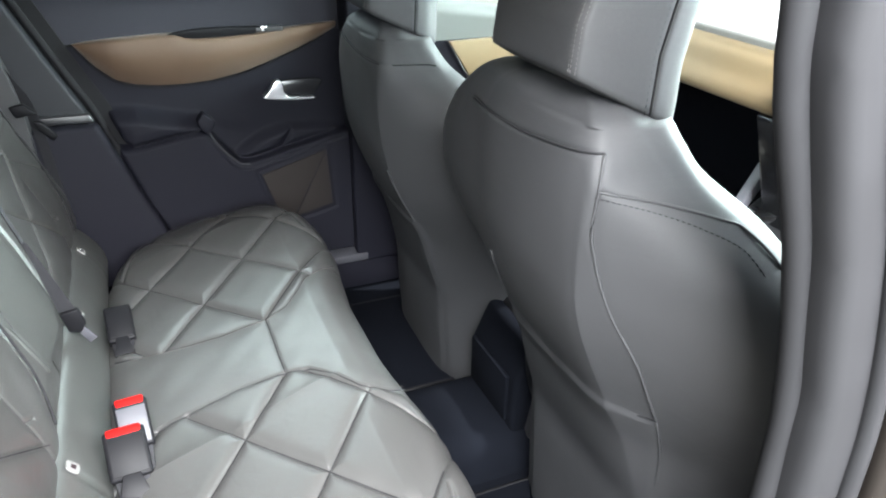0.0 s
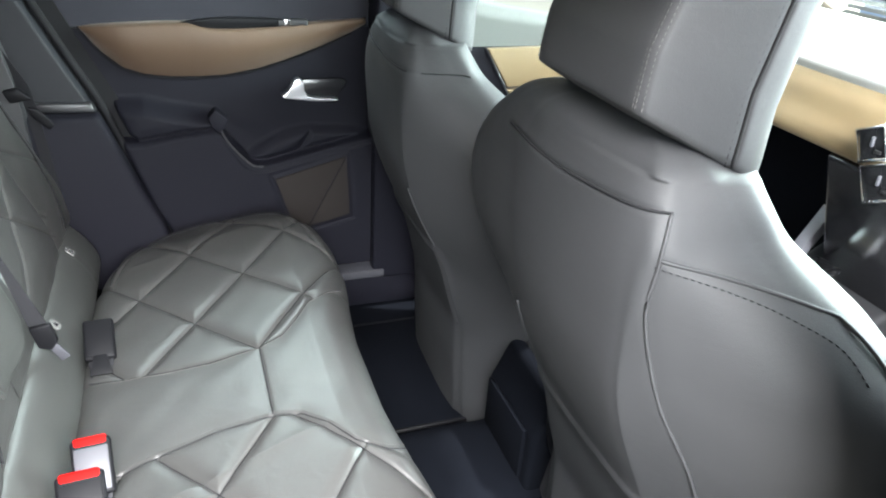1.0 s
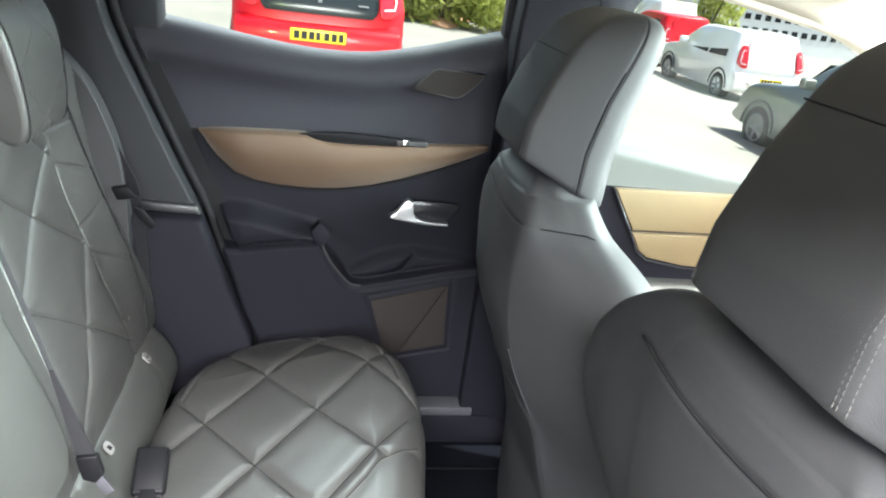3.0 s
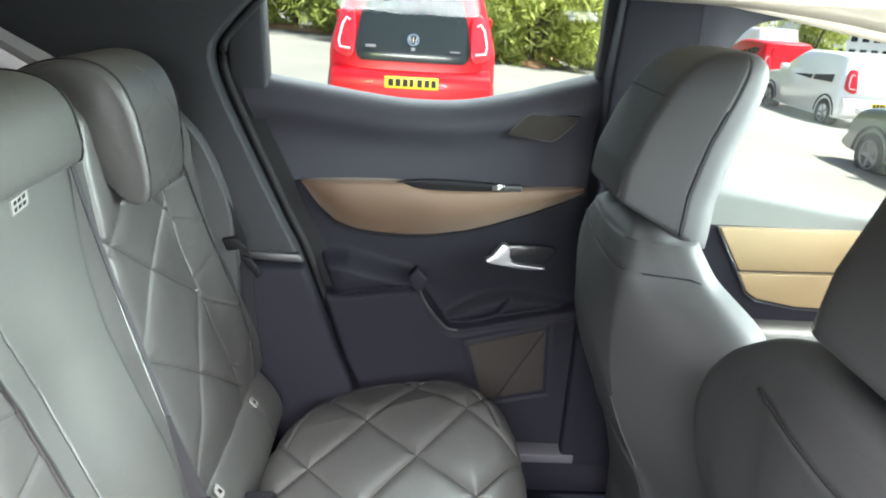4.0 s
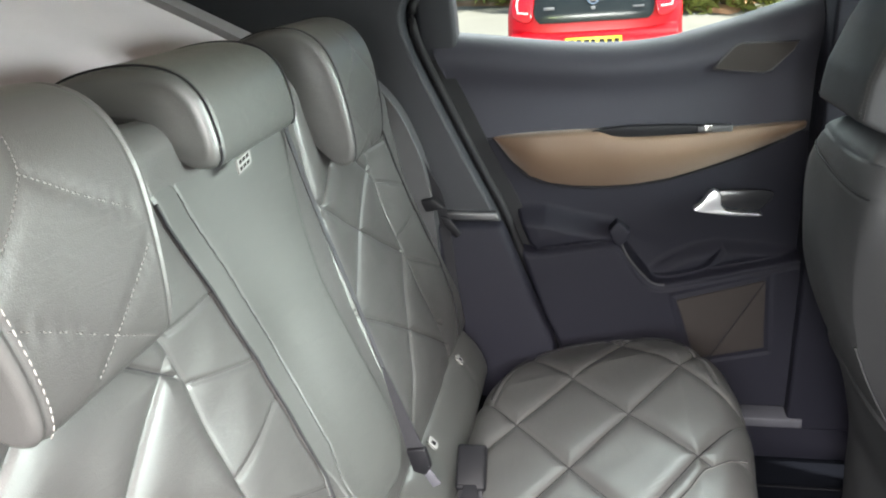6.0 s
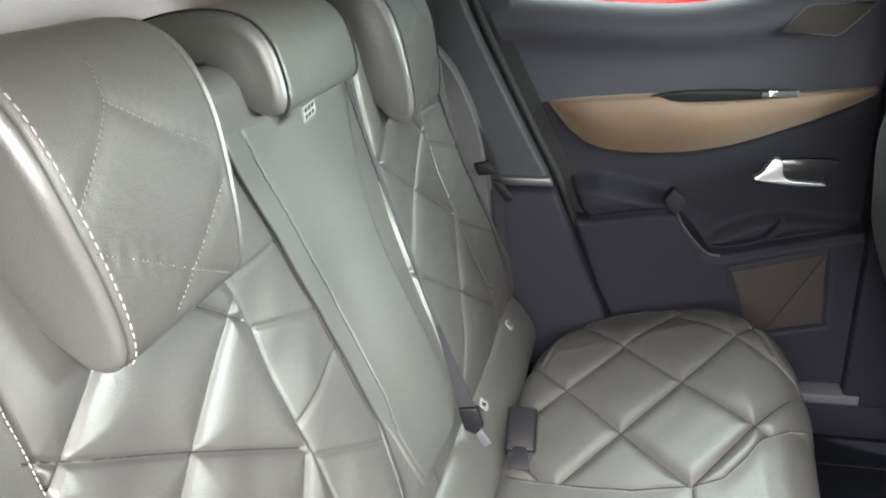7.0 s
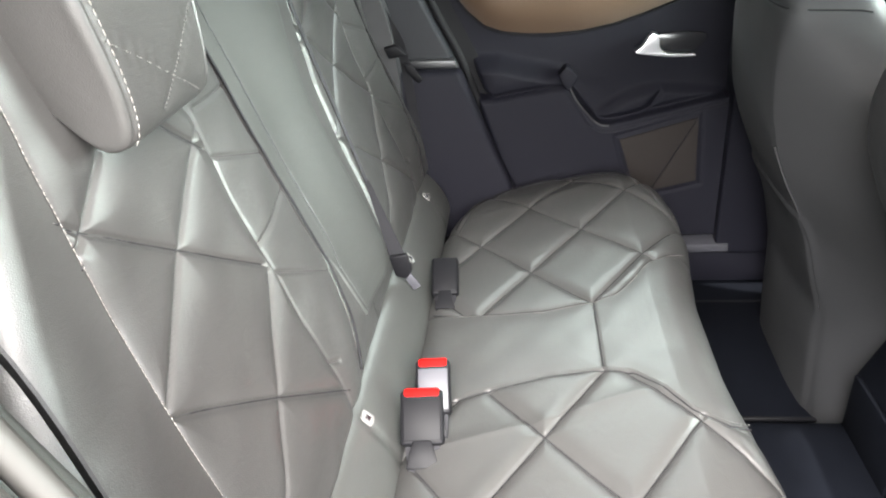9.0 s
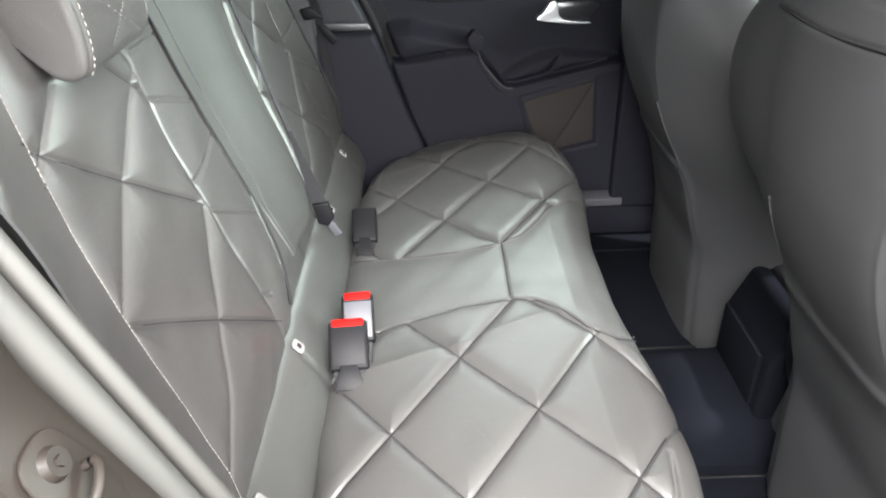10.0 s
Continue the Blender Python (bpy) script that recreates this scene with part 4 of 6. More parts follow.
def build_shelf():
    ob = thing("parcel_shelf", "grey felt parcel shelf tilted up behind the rear seat", "parcel shelf", at=(0.4, 0, 1.3))
    nx, ny = 40, 60
    v = np.linspace(0, 1, nx)
    u = np.linspace(-1, 1, ny)
    U, V = np.meshgrid(u, v)
    X = 0.60 - 0.43 * V
    Z = 1.222 + 0.5 * (0.60 - X) - 0.02 * np.abs(U) ** 6 - 0.03 * (1 - V) ** 6
    P = np.stack([X, Y0 + 0.645 * U, Z], -1)
    sh = link_mesh("felt_panel", grid_mesh("felt_panel", P), SHELF, ob)
    mod = sh.modifiers.new("thick", "SOLIDIFY")
    mod.thickness, mod.offset = 0.018, -1
    front = [(0.592, Y0 - 0.60, 1.222), (0.598, Y0 - 0.3, 1.226), (0.600, Y0, 1.227), (0.598, Y0 + 0.3, 1.226), (0.588, Y0 + 0.52, 1.224), (0.560, Y0 + 0.595, 1.236), (0.50, Y0 + 0.618, 1.262), (0.35, Y0 + 0.622, 1.340), (0.18, Y0 + 0.622, 1.425)]
    part("border", tube_bm(smooth_poly(front, 6, False), 0, flat=(0.060, 0.020)), SHELF_RIM, ob, "darker rolled felt border", angle=60)
    rim = [(0.60, Y0 + 0.647, 1.195), (0.50, Y0 + 0.652, 1.262), (0.35, Y0 + 0.652, 1.337), (0.17, Y0 + 0.652, 1.427)]
    part("rim", tube_bm(rim, 0.008, 8), RUBBER, ob)
    part("rim", tube_bm([(x, 2 * Y0 - y, z) for x, y, z in rim], 0.008, 8), RUBBER, ob)
    part("shelf_support", slab_bm([(0.52, 1.12), (0.66, 1.12), (0.62, 1.20), (0.52, 1.235)], 0.60, 0.68, "y", 0.012, 3), PLASTIC, car, angle=40)


build_shelf()

# ---------------------------------------------------------------- front seats
SEAT_Z = [0.34, 0.60, 0.74, 0.80, 0.85, 0.90, 0.955, 1.012, 1.06, 1.105, 1.14, 1.165, 1.188, 1.197]
SEAT_REAR = [1.615, 1.60, 1.560, 1.530, 1.506, 1.487, 1.473, 1.466, 1.463, 1.465, 1.470, 1.475, 1.492, 1.52]
SEAT_PANEL = [0.17, 0.165, 0.150, 0.142, 0.140, 0.138, 0.136, 0.136, 0.136, 0.135, 0.120, 0.105, 0.065, 0.02]
SEAT_DEEP = [0.20, 0.20, 0.21, 0.22, 0.23, 0.24, 0.245, 0.235, 0.21, 0.16, 0.135, 0.12, 0.08, 0.03]
# breadth and depth of the wings: the one that flares towards the tunnel, and the plain shoulder
WING_FLARED = ([0.20, 0.20, 0.19, 0.19, 0.232, 0.305, 0.345, 0.338, 0.315, 0.272, 0.222, 0.180, 0.110, 0.03],
               [0.10, 0.10, 0.08, 0.06, 0.05, 0.05, 0.05, 0.05, 0.05, 0.045, 0.04, 0.035, 0.025, 0.012])
WING_PLAIN = ([0.25, 0.27, 0.30, 0.31, 0.32, 0.325, 0.318, 0.285, 0.228, 0.163, 0.142, 0.122, 0.080, 0.025],
              [0.10, 0.11, 0.13, 0.14, 0.15, 0.16, 0.165, 0.155, 0.135, 0.095, 0.075, 0.055, 0.035, 0.015])


def seat_half(z, wing):
    """Half of a level cut through the backrest, from the middle of its rear round to the front: depth, breadth."""
    p, w, wx, dp = (float(soft_interp(np.array(z), SEAT_Z, q, 0.012)) for q in (SEAT_PANEL, *wing, SEAT_DEEP))
    flared = wx < 0.06
    return [(0.0, 0.0), (0.003 if flared else 0.001, p * 0.5), (0.008 if flared else 0.006, p * 0.85), (0.012 if flared else 0.018, p * 1.04), (wx * 0.55, p + (w - p) * 0.62), (wx, w),
            (wx + (dp - wx) * 0.55, w * (1.01 if wx > 0.06 else 0.88)), (dp - 0.005, w * 0.80), (dp - 0.015, w * 0.5), (dp - 0.03, 0.0)]


def seat_ring(zs, inner):
    X, L, Z, C = [], [], [], []
    for z in zs:
        h, g = seat_half(z, WING_PLAIN), seat_half(z, inner)
        loop = h + [(d, -b) for d, b in g[-2:0:-1]]
        loop = smooth_poly(loop, 12)
        rear = float(soft_interp(np.array(z), SEAT_Z, SEAT_REAR, 0.02))
        dp = h[7][0]
        X.append([rear + d for d, b in loop])
        L.append([b for d, b in loop])
        Z.append([z] * len(loop))
        C.append([1.0 if d < dp * 0.75 else -1.0 for d, b in loop])
    return (np.array(q) for q in (X, L, Z, C))


SIDE_SEAM = [(0.130, 1.137), (0.141, 1.10), (0.142, 1.04), (0.160, 0.96), (0.188, 0.885), (0.192, 0.800)]
SHOULDER_SEAM = [(-0.17, 1.116), (-0.03, 1.122), (0.06, 1.130), (0.130, 1.137)]
WING_SEAM = [(0.141, 1.10), (0.175, 1.090), (0.205, 1.078), (0.235, 1.062), (0.262, 1.04)]
LOW_SEAM = [(-0.134, 0.774), (0.0, 0.781), (0.136, 0.790), (0.192, 0.800)]
INNER_SEAM = [(-0.120, 0.900), (-0.124, 0.870), (-0.134, 0.774), (-0.140, 0.70), (-0.143, 0.60)]
FOOT_SEAM = [(0.192, 0.800), (0.182, 0.70), (0.168, 0.60), (0.165, 0.50)]
BACK_SEAMS = [SIDE_SEAM, SHOULDER_SEAM, WING_SEAM, LOW_SEAM, INNER_SEAM, FOOT_SEAM]


def seat_rear_x(la, z, inner):
    X, L, Z, C = (q[0] for q in seat_ring([z], inner))
    n = len(L) // 2
    b, d = (L[:n], X[:n]) if la >= 0 else (L[:n - 1:-1], X[:n - 1:-1])
    top = int(np.argmax(np.abs(b)))
    order = np.argsort(np.abs(b[:top + 1]))
    return float(np.interp(abs(la), np.abs(b[:top + 1])[order], d[:top + 1][order]))


def front_headrest(ob, yc, base):
    """A box-like rest whose rear face folds into deep sides; the seams run along the folds and half way along the sides."""
    height, nz = 0.215, 60
    wr, slope = 0.097, 0.50

    def ring(h, out=0.0):
        t = h / height
        w = wr * (1 - 0.10 * t) + out
        half = [(0.0, 0.0), (0.0, w * 0.55), (0.001, w * 0.86), (0.006, w * 0.985), (0.016, w + 0.004), (0.050, w + 0.013), (0.084, w + 0.020), (0.092, w + 0.0195), (0.100, w + 0.021), (0.130, w + 0.012), (0.152, w * 0.80), (0.160, w * 0.4), (0.161, 0.0)]
        return half + [(d, -b) for d, b in half[-2:0:-1]]

    def lean(h):
        return float(interp(h, [0.0, 0.05, 0.11, 0.17, 0.215], [0.0, 0.006, 0.028, 0.060, 0.088]))

    def place(d, b, h):
        t = h / height
        return (1.466 + lean(h) + d * (1 - 0.12 * t), yc + b, base + h - slope * d * (1 - t) ** 1.2)

    rows = []
    for k in (0.1, 0.4, 0.7, 0.9, 0.97):
        rows.append([place(0.075 + (d - 0.075) * k, b * k, 0.0) for d, b in smooth_poly(ring(0), 5)])
        rows[-1] = [(x, y, z - 0.006 * (1 - k * k) ** 0.5) for x, y, z in rows[-1]]
    for th in np.linspace(0, 1, nz):
        h = height * math.sin(th * math.pi / 2) ** 1.0
        over = max(0.0, (h - 0.150) / (height - 0.150))
        k = max(0.02, (1 - over ** 2.6) ** (1 / 2.6))
        if th < 0.04:
            k = 0.985 + 0.015 * (th / 0.04)
        rows.append([place(0.075 + (d - 0.075) * k, b * (0.5 + 0.5 * k) if over < 0.999 else b * 0.4, h) for d, b in smooth_poly(ring(h), 5)])
    rows.append([place(0.075 + (d - 0.075) * 0.01, b * 0.01, height) for d, b in smooth_poly(ring(height), 5)])
    H = np.array(rows)
    hr = link_mesh("headrest", grid_mesh("headrest", H, closed_u=True, caps=True), LEATHER_FRONT, ob, "black leather headrest with double stitched seams")
    hs = np.linspace(0.004, 0.150, 24)
    for s in (-1, 1):
        for b_in in (0.002, 0.007, 0.010):
            fold = float(interp((wr - b_in) / wr, [0.55, 0.86, 0.93, 0.985], [0.0, 0.001, 0.0024, 0.006])) + 0.0002
            stitches("stitching", [place(fold, s * (wr * (1 - 0.10 * h / height) - b_in), h) for h in hs], hr, DARK_THREAD, 0.0042, 0.0009, 0.0005)
        hs2 = np.linspace(0.0, 0.148, 24)
        part("piping", tube_bm([place(0.092, s * (wr * (1 - 0.10 * h / height) + 0.0200), h) for h in hs2], 0.0016, 8), RUBBER, hr)
        stitches("stitching", [place(0.085, s * (wr * (1 - 0.10 * h / height) + 0.0194), h) for h in hs2], hr, RUBBER, 0.005, 0.0022, 0.0009)
    part("piping", tube_bm([place(0.0, b, 0.150) for b in np.linspace(-0.086, 0.086, 12)], 0.0008, 6), RUBBER, hr)
    for s in (-0.055, 0.055):
        part("headrest_post", tube_bm([(1.545, yc + s, base - 0.12), (1.545, yc + s, base + 0.0)], 0.007, 12), CHROME, ob)


def build_front_seat(yc, drop, mirror, label, inner):
    ob = thing("front_seat", label, "car seat", "front seats", at=(1.75, yc, 0.31))
    zs = np.concatenate([np.linspace(0.34, 1.08, 150), np.linspace(1.085, 1.197, 64)])
    X, L, Z, C = seat_ring(zs, inner)
    rear = sstep(C, -0.15, 0.1)
    d = np.full(X.shape, 9.0)
    for line in BACK_SEAMS:
        d = np.minimum(d, segment_distance(L, Z, line))
    X = X + rear * (0.0016 * np.exp(-(d / 0.0035) ** 2) - 0.0012 * np.exp(-(d / 0.014) ** 2))
    X = X + wrinkles(L, Z, 51, 22, 0.0016)
    # pocket sheet under the cross seam lies slightly proud and sags
    pocket = sstep(0.782 + 0.05 * (L + 0.134) - Z, 0.0, 0.006) * rear * (1 - sstep(np.abs(L - 0.02), 0.150, 0.175))
    X = X - 0.005 * pocket
    P = np.stack([X, yc + mirror * L, Z - drop], -1)
    body = link_mesh("backrest", grid_mesh("backrest", P, closed_u=True, caps=True), LEATHER_FRONT, ob, "black leather backrest with piped seams")

    def along(line, dx=0.0008, steps=8):
        return [(seat_rear_x(a, b, inner) + dx, yc + mirror * a, b - drop) for a, b in smooth_poly(line, steps, False)]

    for line in (SIDE_SEAM, INNER_SEAM, WING_SEAM, FOOT_SEAM):
        part("piping", tube_bm(along(line, -0.0012), 0.0019, 8), LEATHER_FRONT, body)
    for line in (SHOULDER_SEAM, LOW_SEAM):
        part("piping", tube_bm(along(line, -0.0006), 0.0014, 8), RUBBER, body)
    for line, shift in ((WING_SEAM, -0.007),):
        pts = [(x - 0.0022, y, z) for x, y, z in along([(a, b + shift) for a, b in line], 0.0, 16)]
        stitches("stitching", pts, body, RUBBER, 0.004, 0.0022, 0.0006)
    front_headrest(ob, yc + 0.004, 1.212 - drop)
    # cushion, hinge cover and rails
    part("seat_cushion", box_bm(1.68, 2.12, yc - 0.25, yc + 0.25, 0.44, 0.60, 0.05, 5), LEATHER_FRONT, ob, angle=60)
    part("side_valance", box_bm(1.70, 2.05, yc - 0.262, yc + 0.262, 0.36, 0.47, 0.02, 3), PLASTIC, ob, angle=50)
    if inner is WING_FLARED:
        side = yc + 0.200
        cover = smooth_poly([(1.66, 0.72), (1.625, 0.66), (1.630, 0.56), (1.66, 0.49), (1.74, 0.44), (1.80, 0.47), (1.78, 0.60), (1.72, 0.74), (1.69, 0.76)], 4)
        part("hinge_cover", slab_bm(cover, side - 0.016, side + 0.016, "y", 0.008, 3), BUCKLE, ob, "black plastic hinge cover", angle=50)
    for s in (-0.2, 0.2):
        part("seat_rail", box_bm(1.66, 2.15, yc + s - 0.02, yc + s + 0.02, 0.311, 0.35, 0.004), SATIN_BLACK, ob)
        part("seat_leg", box_bm(1.66, 1.96, yc + s - 0.016, yc + s + 0.016, 0.34, 0.44, 0.004), SATIN_BLACK, ob)
    return ob


build_front_seat(-0.350, 0.0, -1, "black leather driver seat with raised headrest", WING_FLARED)
build_front_seat(0.360, 0.048, 1, "black leather front passenger seat with headrest", WING_PLAIN)


# ---------------------------------------------------------------- far doors
ARM = [(0.975, 0.905), (1.000, 0.910), (1.038, 0.907), (1.105, 0.889), (1.176, 0.873), (1.192, 0.866), (1.196, 0.829), (1.177, 0.822), (1.107, 0.815), (1.021, 0.801), (1.006, 0.815)]
BIN = [(0.990, 0.800), (1.021, 0.796), (1.107, 0.810), (1.177, 0.817), (1.198, 0.806), (1.225, 0.771), (1.252, 0.738), (1.275, 0.727), (1.309, 0.731), (1.387, 0.748), (1.462, 0.766), (1.60, 0.796), (1.60, 0.30), (1.0, 0.30), (0.9, 0.60)]
CUP = [(1.213, 0.832), (1.215, 0.795), (1.258, 0.748), (1.300, 0.742), (1.354, 0.772), (1.330, 0.800), (1.275, 0.828)]
LENS = [(1.261, 0.744), (1.308, 0.779), (1.354, 0.798), (1.400, 0.802), (1.398, 0.785), (1.374, 0.753), (1.327, 0.735), (1.279, 0.730)]
SHELF_EDGE = [(1.374, 0.750), (1.400, 0.803), (1.470, 0.797), (1.60, 0.775), (1.60, 0.796), (1.462, 0.766)]


def inside_by(A, B, poly):
    """How far the points (A, B) lie inside a polygon; negative outside."""
    hit = np.zeros(A.shape, bool)
    for (a0, b0), (a1, b1) in zip(poly, poly[1:] + poly[:1]):
        if b0 != b1:
            hit ^= ((b0 > B) != (b1 > B)) & (A < a0 + (a1 - a0) * (B - b0) / (b1 - b0))
    d = segment_distance(A, B, poly + poly[:1])
    return np.where(hit, d, -d)


def build_door_mould(d):
    """The lower door: armrest pad, pull cup and bin in one moulded sheet."""
    nx, nz = 230, 200
    z = np.linspace(0.44, 1.036, nz)
    left = interp(z, [0.44, 0.588, 0.639, 0.856, 0.958, 1.036], [1.10, 1.055, 1.029, 0.963, 0.925, 0.893])
    u = np.linspace(0, 1, nx)
    X = left[:, None] + u[None, :] * (1.565 - left)[:, None]
    Z = np.repeat(z[:, None], nx, 1)
    arm, bin_ = inside_by(X, Z, ARM), inside_by(X, Z, smooth_poly(BIN[:12], 4, False) + BIN[12:])
    cup, lens, shelf = inside_by(X, Z, smooth_poly(CUP, 4)), inside_by(X, Z, smooth_poly(LENS, 4)), inside_by(X, Z, SHELF_EDGE)
    pad_top = interp(X, [0.98, 1.04, 1.105, 1.19], [0.887, 0.886, 0.868, 0.850])
    fade = 1 - sstep(Z, pad_top - 0.032, pad_top + 0.014)
    both = 0.039 * np.maximum(sstep(bin_ + 0.006, -0.003, 0.010), sstep(arm + 0.006, -0.003, 0.010) * fade)
    rise = np.maximum(both, 0.044 * sstep(bin_, -0.002, 0.008 + 0.010 * sstep(X, 1.17, 1.25)))
    rise = np.maximum(rise, (0.042 * sstep(arm, -0.001, 0.008) + 0.004 * sstep(arm, 0.004, 0.03)) * fade)
    rise = np.maximum(rise, 0.024 * sstep(lens, -0.014, 0.022))
    rise = np.maximum(rise, 0.020 * sstep(shelf, -0.014, 0.016))
    rise = rise - 0.003 * sstep(cup, -0.004, 0.034) * (bin_ < 0) * (lens < 0.0) * (arm < 0)
    rise = rise - 0.0025 * np.exp(-(np.abs(inside_by(X, Z, [(1.300, 0.700), (1.490, 0.752), (1.500, 0.575), (1.345, 0.542)])) / 0.005) ** 2) * (bin_ > 0.01)
    edge = np.clip((X - left[:, None]) / 0.018, 0, 1)
    Yd = 0.752 - rise + 0.03 * (1 - np.sqrt(1 - (1 - edge) ** 2))
    ob = link_mesh("lower_panel", grid_mesh("lower_panel", np.stack([X, Yd, Z], -1)), PLASTIC, d, "grained black lower door panel with padded armrest and bin")
    mod = ob.modifiers.new("thick", "SOLIDIFY")
    mod.thickness, mod.offset = 0.003, -1
    lip = smooth_poly([(1.196, 0.829), (1.200, 0.812), (1.214, 0.785), (1.240, 0.752), (1.262, 0.731), (1.285, 0.727)], 5, False)
    part("bin_lip", tube_bm([(x, 0.7145, z_ - 0.003) for x, z_ in lip], 0.0024, 10), SATIN_BLACK, d, "satin pull edge")


def build_rear_door():
    d = thing("rear_door", "closed black rear car door with tan trim panel and chrome handle", "car door", at=(1.2, 0.76, 0.6))
    top = smooth_poly([(0.872, 1.250), (0.95, 1.240), (1.05, 1.226), (1.16, 1.216), (1.27, 1.220), (1.38, 1.243), (1.48, 1.272), (1.55, 1.292)], 5, False)
    # upper panel: swept sheet that rolls over at the window sill
    nx, nz = 90, 40
    xs = np.linspace(0.735, 1.56, nx)
    tz = interp(xs, [p[0] for p in top], [p[1] for p in top])
    tz = np.where(xs < 0.872, 1.252, tz)
    v = np.linspace(0, 1, nz)
    lowz = 0.99
    Z = lowz + v[:, None] * (tz - lowz)[None, :]
    Yd = 0.757 - 0.024 * np.exp(-((v[:, None] - 0.80) / 0.16) ** 2) + 0 * Z
    drop = np.clip((tz[None, :] - Z) / 0.03, 0, 1)
    Yd = Yd + 0.030 * (1 - np.sqrt(1 - (1 - drop) ** 2))
    X = np.maximum(np.repeat(xs[None, :], nz, 0), interp(Z, [0.99, 1.036, 1.114, 1.234, 1.26], [0.910, 0.893, 0.866, 0.818, 0.805]))
    rows = np.stack([X, Yd, Z], -1)
    rim = rows[-1:].copy()
    rim[..., 1] = 0.80
    link_mesh("upper_panel", grid_mesh("upper_panel", np.concatenate([rows, rim], 0)), PLASTIC_SOFT, d, "soft black upper door panel")
    # lower panel
    build_door_mould(d)
    part("panel_joint", tube_bm([(0.885, 0.751, 1.038), (0.936, 0.751, 1.039)], 0.002, 6), RUBBER, d)
    # tan insert
    lo = [(0.936, 1.039), (0.955, 1.012), (0.974, 0.988), (1.009, 0.957), (1.05, 0.942), (1.10, 0.935), (1.16, 0.933), (1.22, 0.936), (1.29, 0.948), (1.351, 0.966), (1.43, 0.994), (1.503, 1.025), (1.535, 1.042)]
    hi = [(0.936, 1.041), (0.96, 1.045), (1.02, 1.049), (1.10, 1.052), (1.150, 1.052), (1.172, 1.044), (1.196, 1.039), (1.25, 1.038), (1.336, 1.042), (1.43, 1.050), (1.535, 1.056)]
    xs = np.linspace(0.936, 1.535, 120)
    zl, zh = interp(xs, [q[0] for q in lo], [q[1] for q in lo]), interp(xs, [q[0] for q in hi], [q[1] for q in hi])
    v = np.linspace(0, 1, 26)
    Zt = zl[None] + v[:, None] * (zh - zl)[None]
    Yt = 0.750 - 0.040 * np.sin(np.clip(v * 0.62 + 0.02, 0, 1) * math.pi)[:, None] * np.clip((zh - zl) / 0.10, 0.05, 1)[None] ** 0.7
    sheet = np.stack([np.repeat(xs[None], 26, 0), Yt, Zt], -1)
    edge = sheet[-1:].copy()
    edge[..., 1] = 0.756
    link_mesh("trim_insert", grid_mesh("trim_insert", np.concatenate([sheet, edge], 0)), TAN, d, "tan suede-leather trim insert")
    part("insert_joint", tube_bm([(x, 0.749, z) for x, z in smooth_poly([(0.934, 1.041), (0.955, 1.008), (0.974, 0.984), (1.009, 0.953), (1.05, 0.938), (1.10, 0.931), (1.16, 0.929), (1.22, 0.932), (1.29, 0.944), (1.351, 0.962), (1.43, 0.99), (1.503, 1.021)], 4, False)], 0.003, 6), BUCKLE, d)
    # pull recess above the insert with the window switch
    rec = smooth_poly([(1.135, 1.052), (1.175, 1.043), (1.215, 1.040), (1.30, 1.042), (1.345, 1.045), (1.345, 1.058), (1.25, 1.062), (1.18, 1.060)], 4)
    part("pull_recess", slab_bm(rec, 0.724, 0.735, "y", 0.003), BUCKLE, d, "dark pull recess", angle=50)
    part("window_switch", box_bm(1.335, 1.40, 0.722, 0.738, 1.044, 1.058, 0.003), SATIN_BLACK, d)
    part("switch_rocker", box_bm(1.347, 1.362, 0.719, 0.726, 1.047, 1.060, 0.002), CHROME, d, "chrome rocker tip")
    # diamond ornament
    orn = [(1.359, 1.163), (1.372, 1.178), (1.396, 1.203), (1.408, 1.208), (1.505, 1.207), (1.495, 1.19), (1.462, 1.158), (1.45, 1.153)]
    part("speaker_grille", slab_bm(orn, 0.7315, 0.745, "y", 0.002), BROWN_MESH, d, "brown diamond-shaped tweeter cover", angle=40)
    part("grille_frame", tube_bm([(x, 0.733, z) for x, z in orn + orn[:1]], 0.0018, 6), SATIN_BLACK, d)
    # handle
    part("handle_recess", slab_bm(smooth_poly([(1.375, 0.915), (1.40, 0.922), (1.475, 0.920), (1.490, 0.91), (1.470, 0.885), (1.445, 0.872), (1.395, 0.880), (1.372, 0.89)], 4), 0.738, 0.756, "y", 0.004), GLOSS_BLACK, d, "dark handle recess", angle=50)
    part("door_handle", slab_bm(smooth_poly([(1.338, 0.886), (1.352, 0.900), (1.366, 0.922), (1.376, 0.926), (1.386, 0.918), (1.388, 0.898), (1.40, 0.884), (1.43, 0.8795), (1.462, 0.877), (1.462, 0.8735), (1.42, 0.8735), (1.38, 0.878)], 4), 0.722, 0.744, "y", 0.005, 3), HANDLE, d, "chrome inner door handle", angle=60)
    # pull tab at the end of the armrest
    part("pull_tab", slab_bm([(1.170, 0.850), (1.187, 0.870), (1.213, 0.846), (1.207, 0.828), (1.192, 0.814), (1.178, 0.828)], 0.702, 0.735, "y", 0.004, 3), PLASTIC, d, "black pull tab", angle=40)
    # bin insert of two brown pieces
    part("bin_insert", slab_bm([(1.310, 0.692), (1.480, 0.739), (1.384, 0.562), (1.353, 0.554)], 0.7035, 0.712, "y", 0.002), BROWN_MESH, d, "brown textured bin insert", angle=40)
    part("bin_insert", slab_bm([(1.482, 0.737), (1.490, 0.585), (1.387, 0.561)], 0.7050, 0.712, "y", 0.002), BROWN_MESH, d, "brown textured bin insert", angle=40)
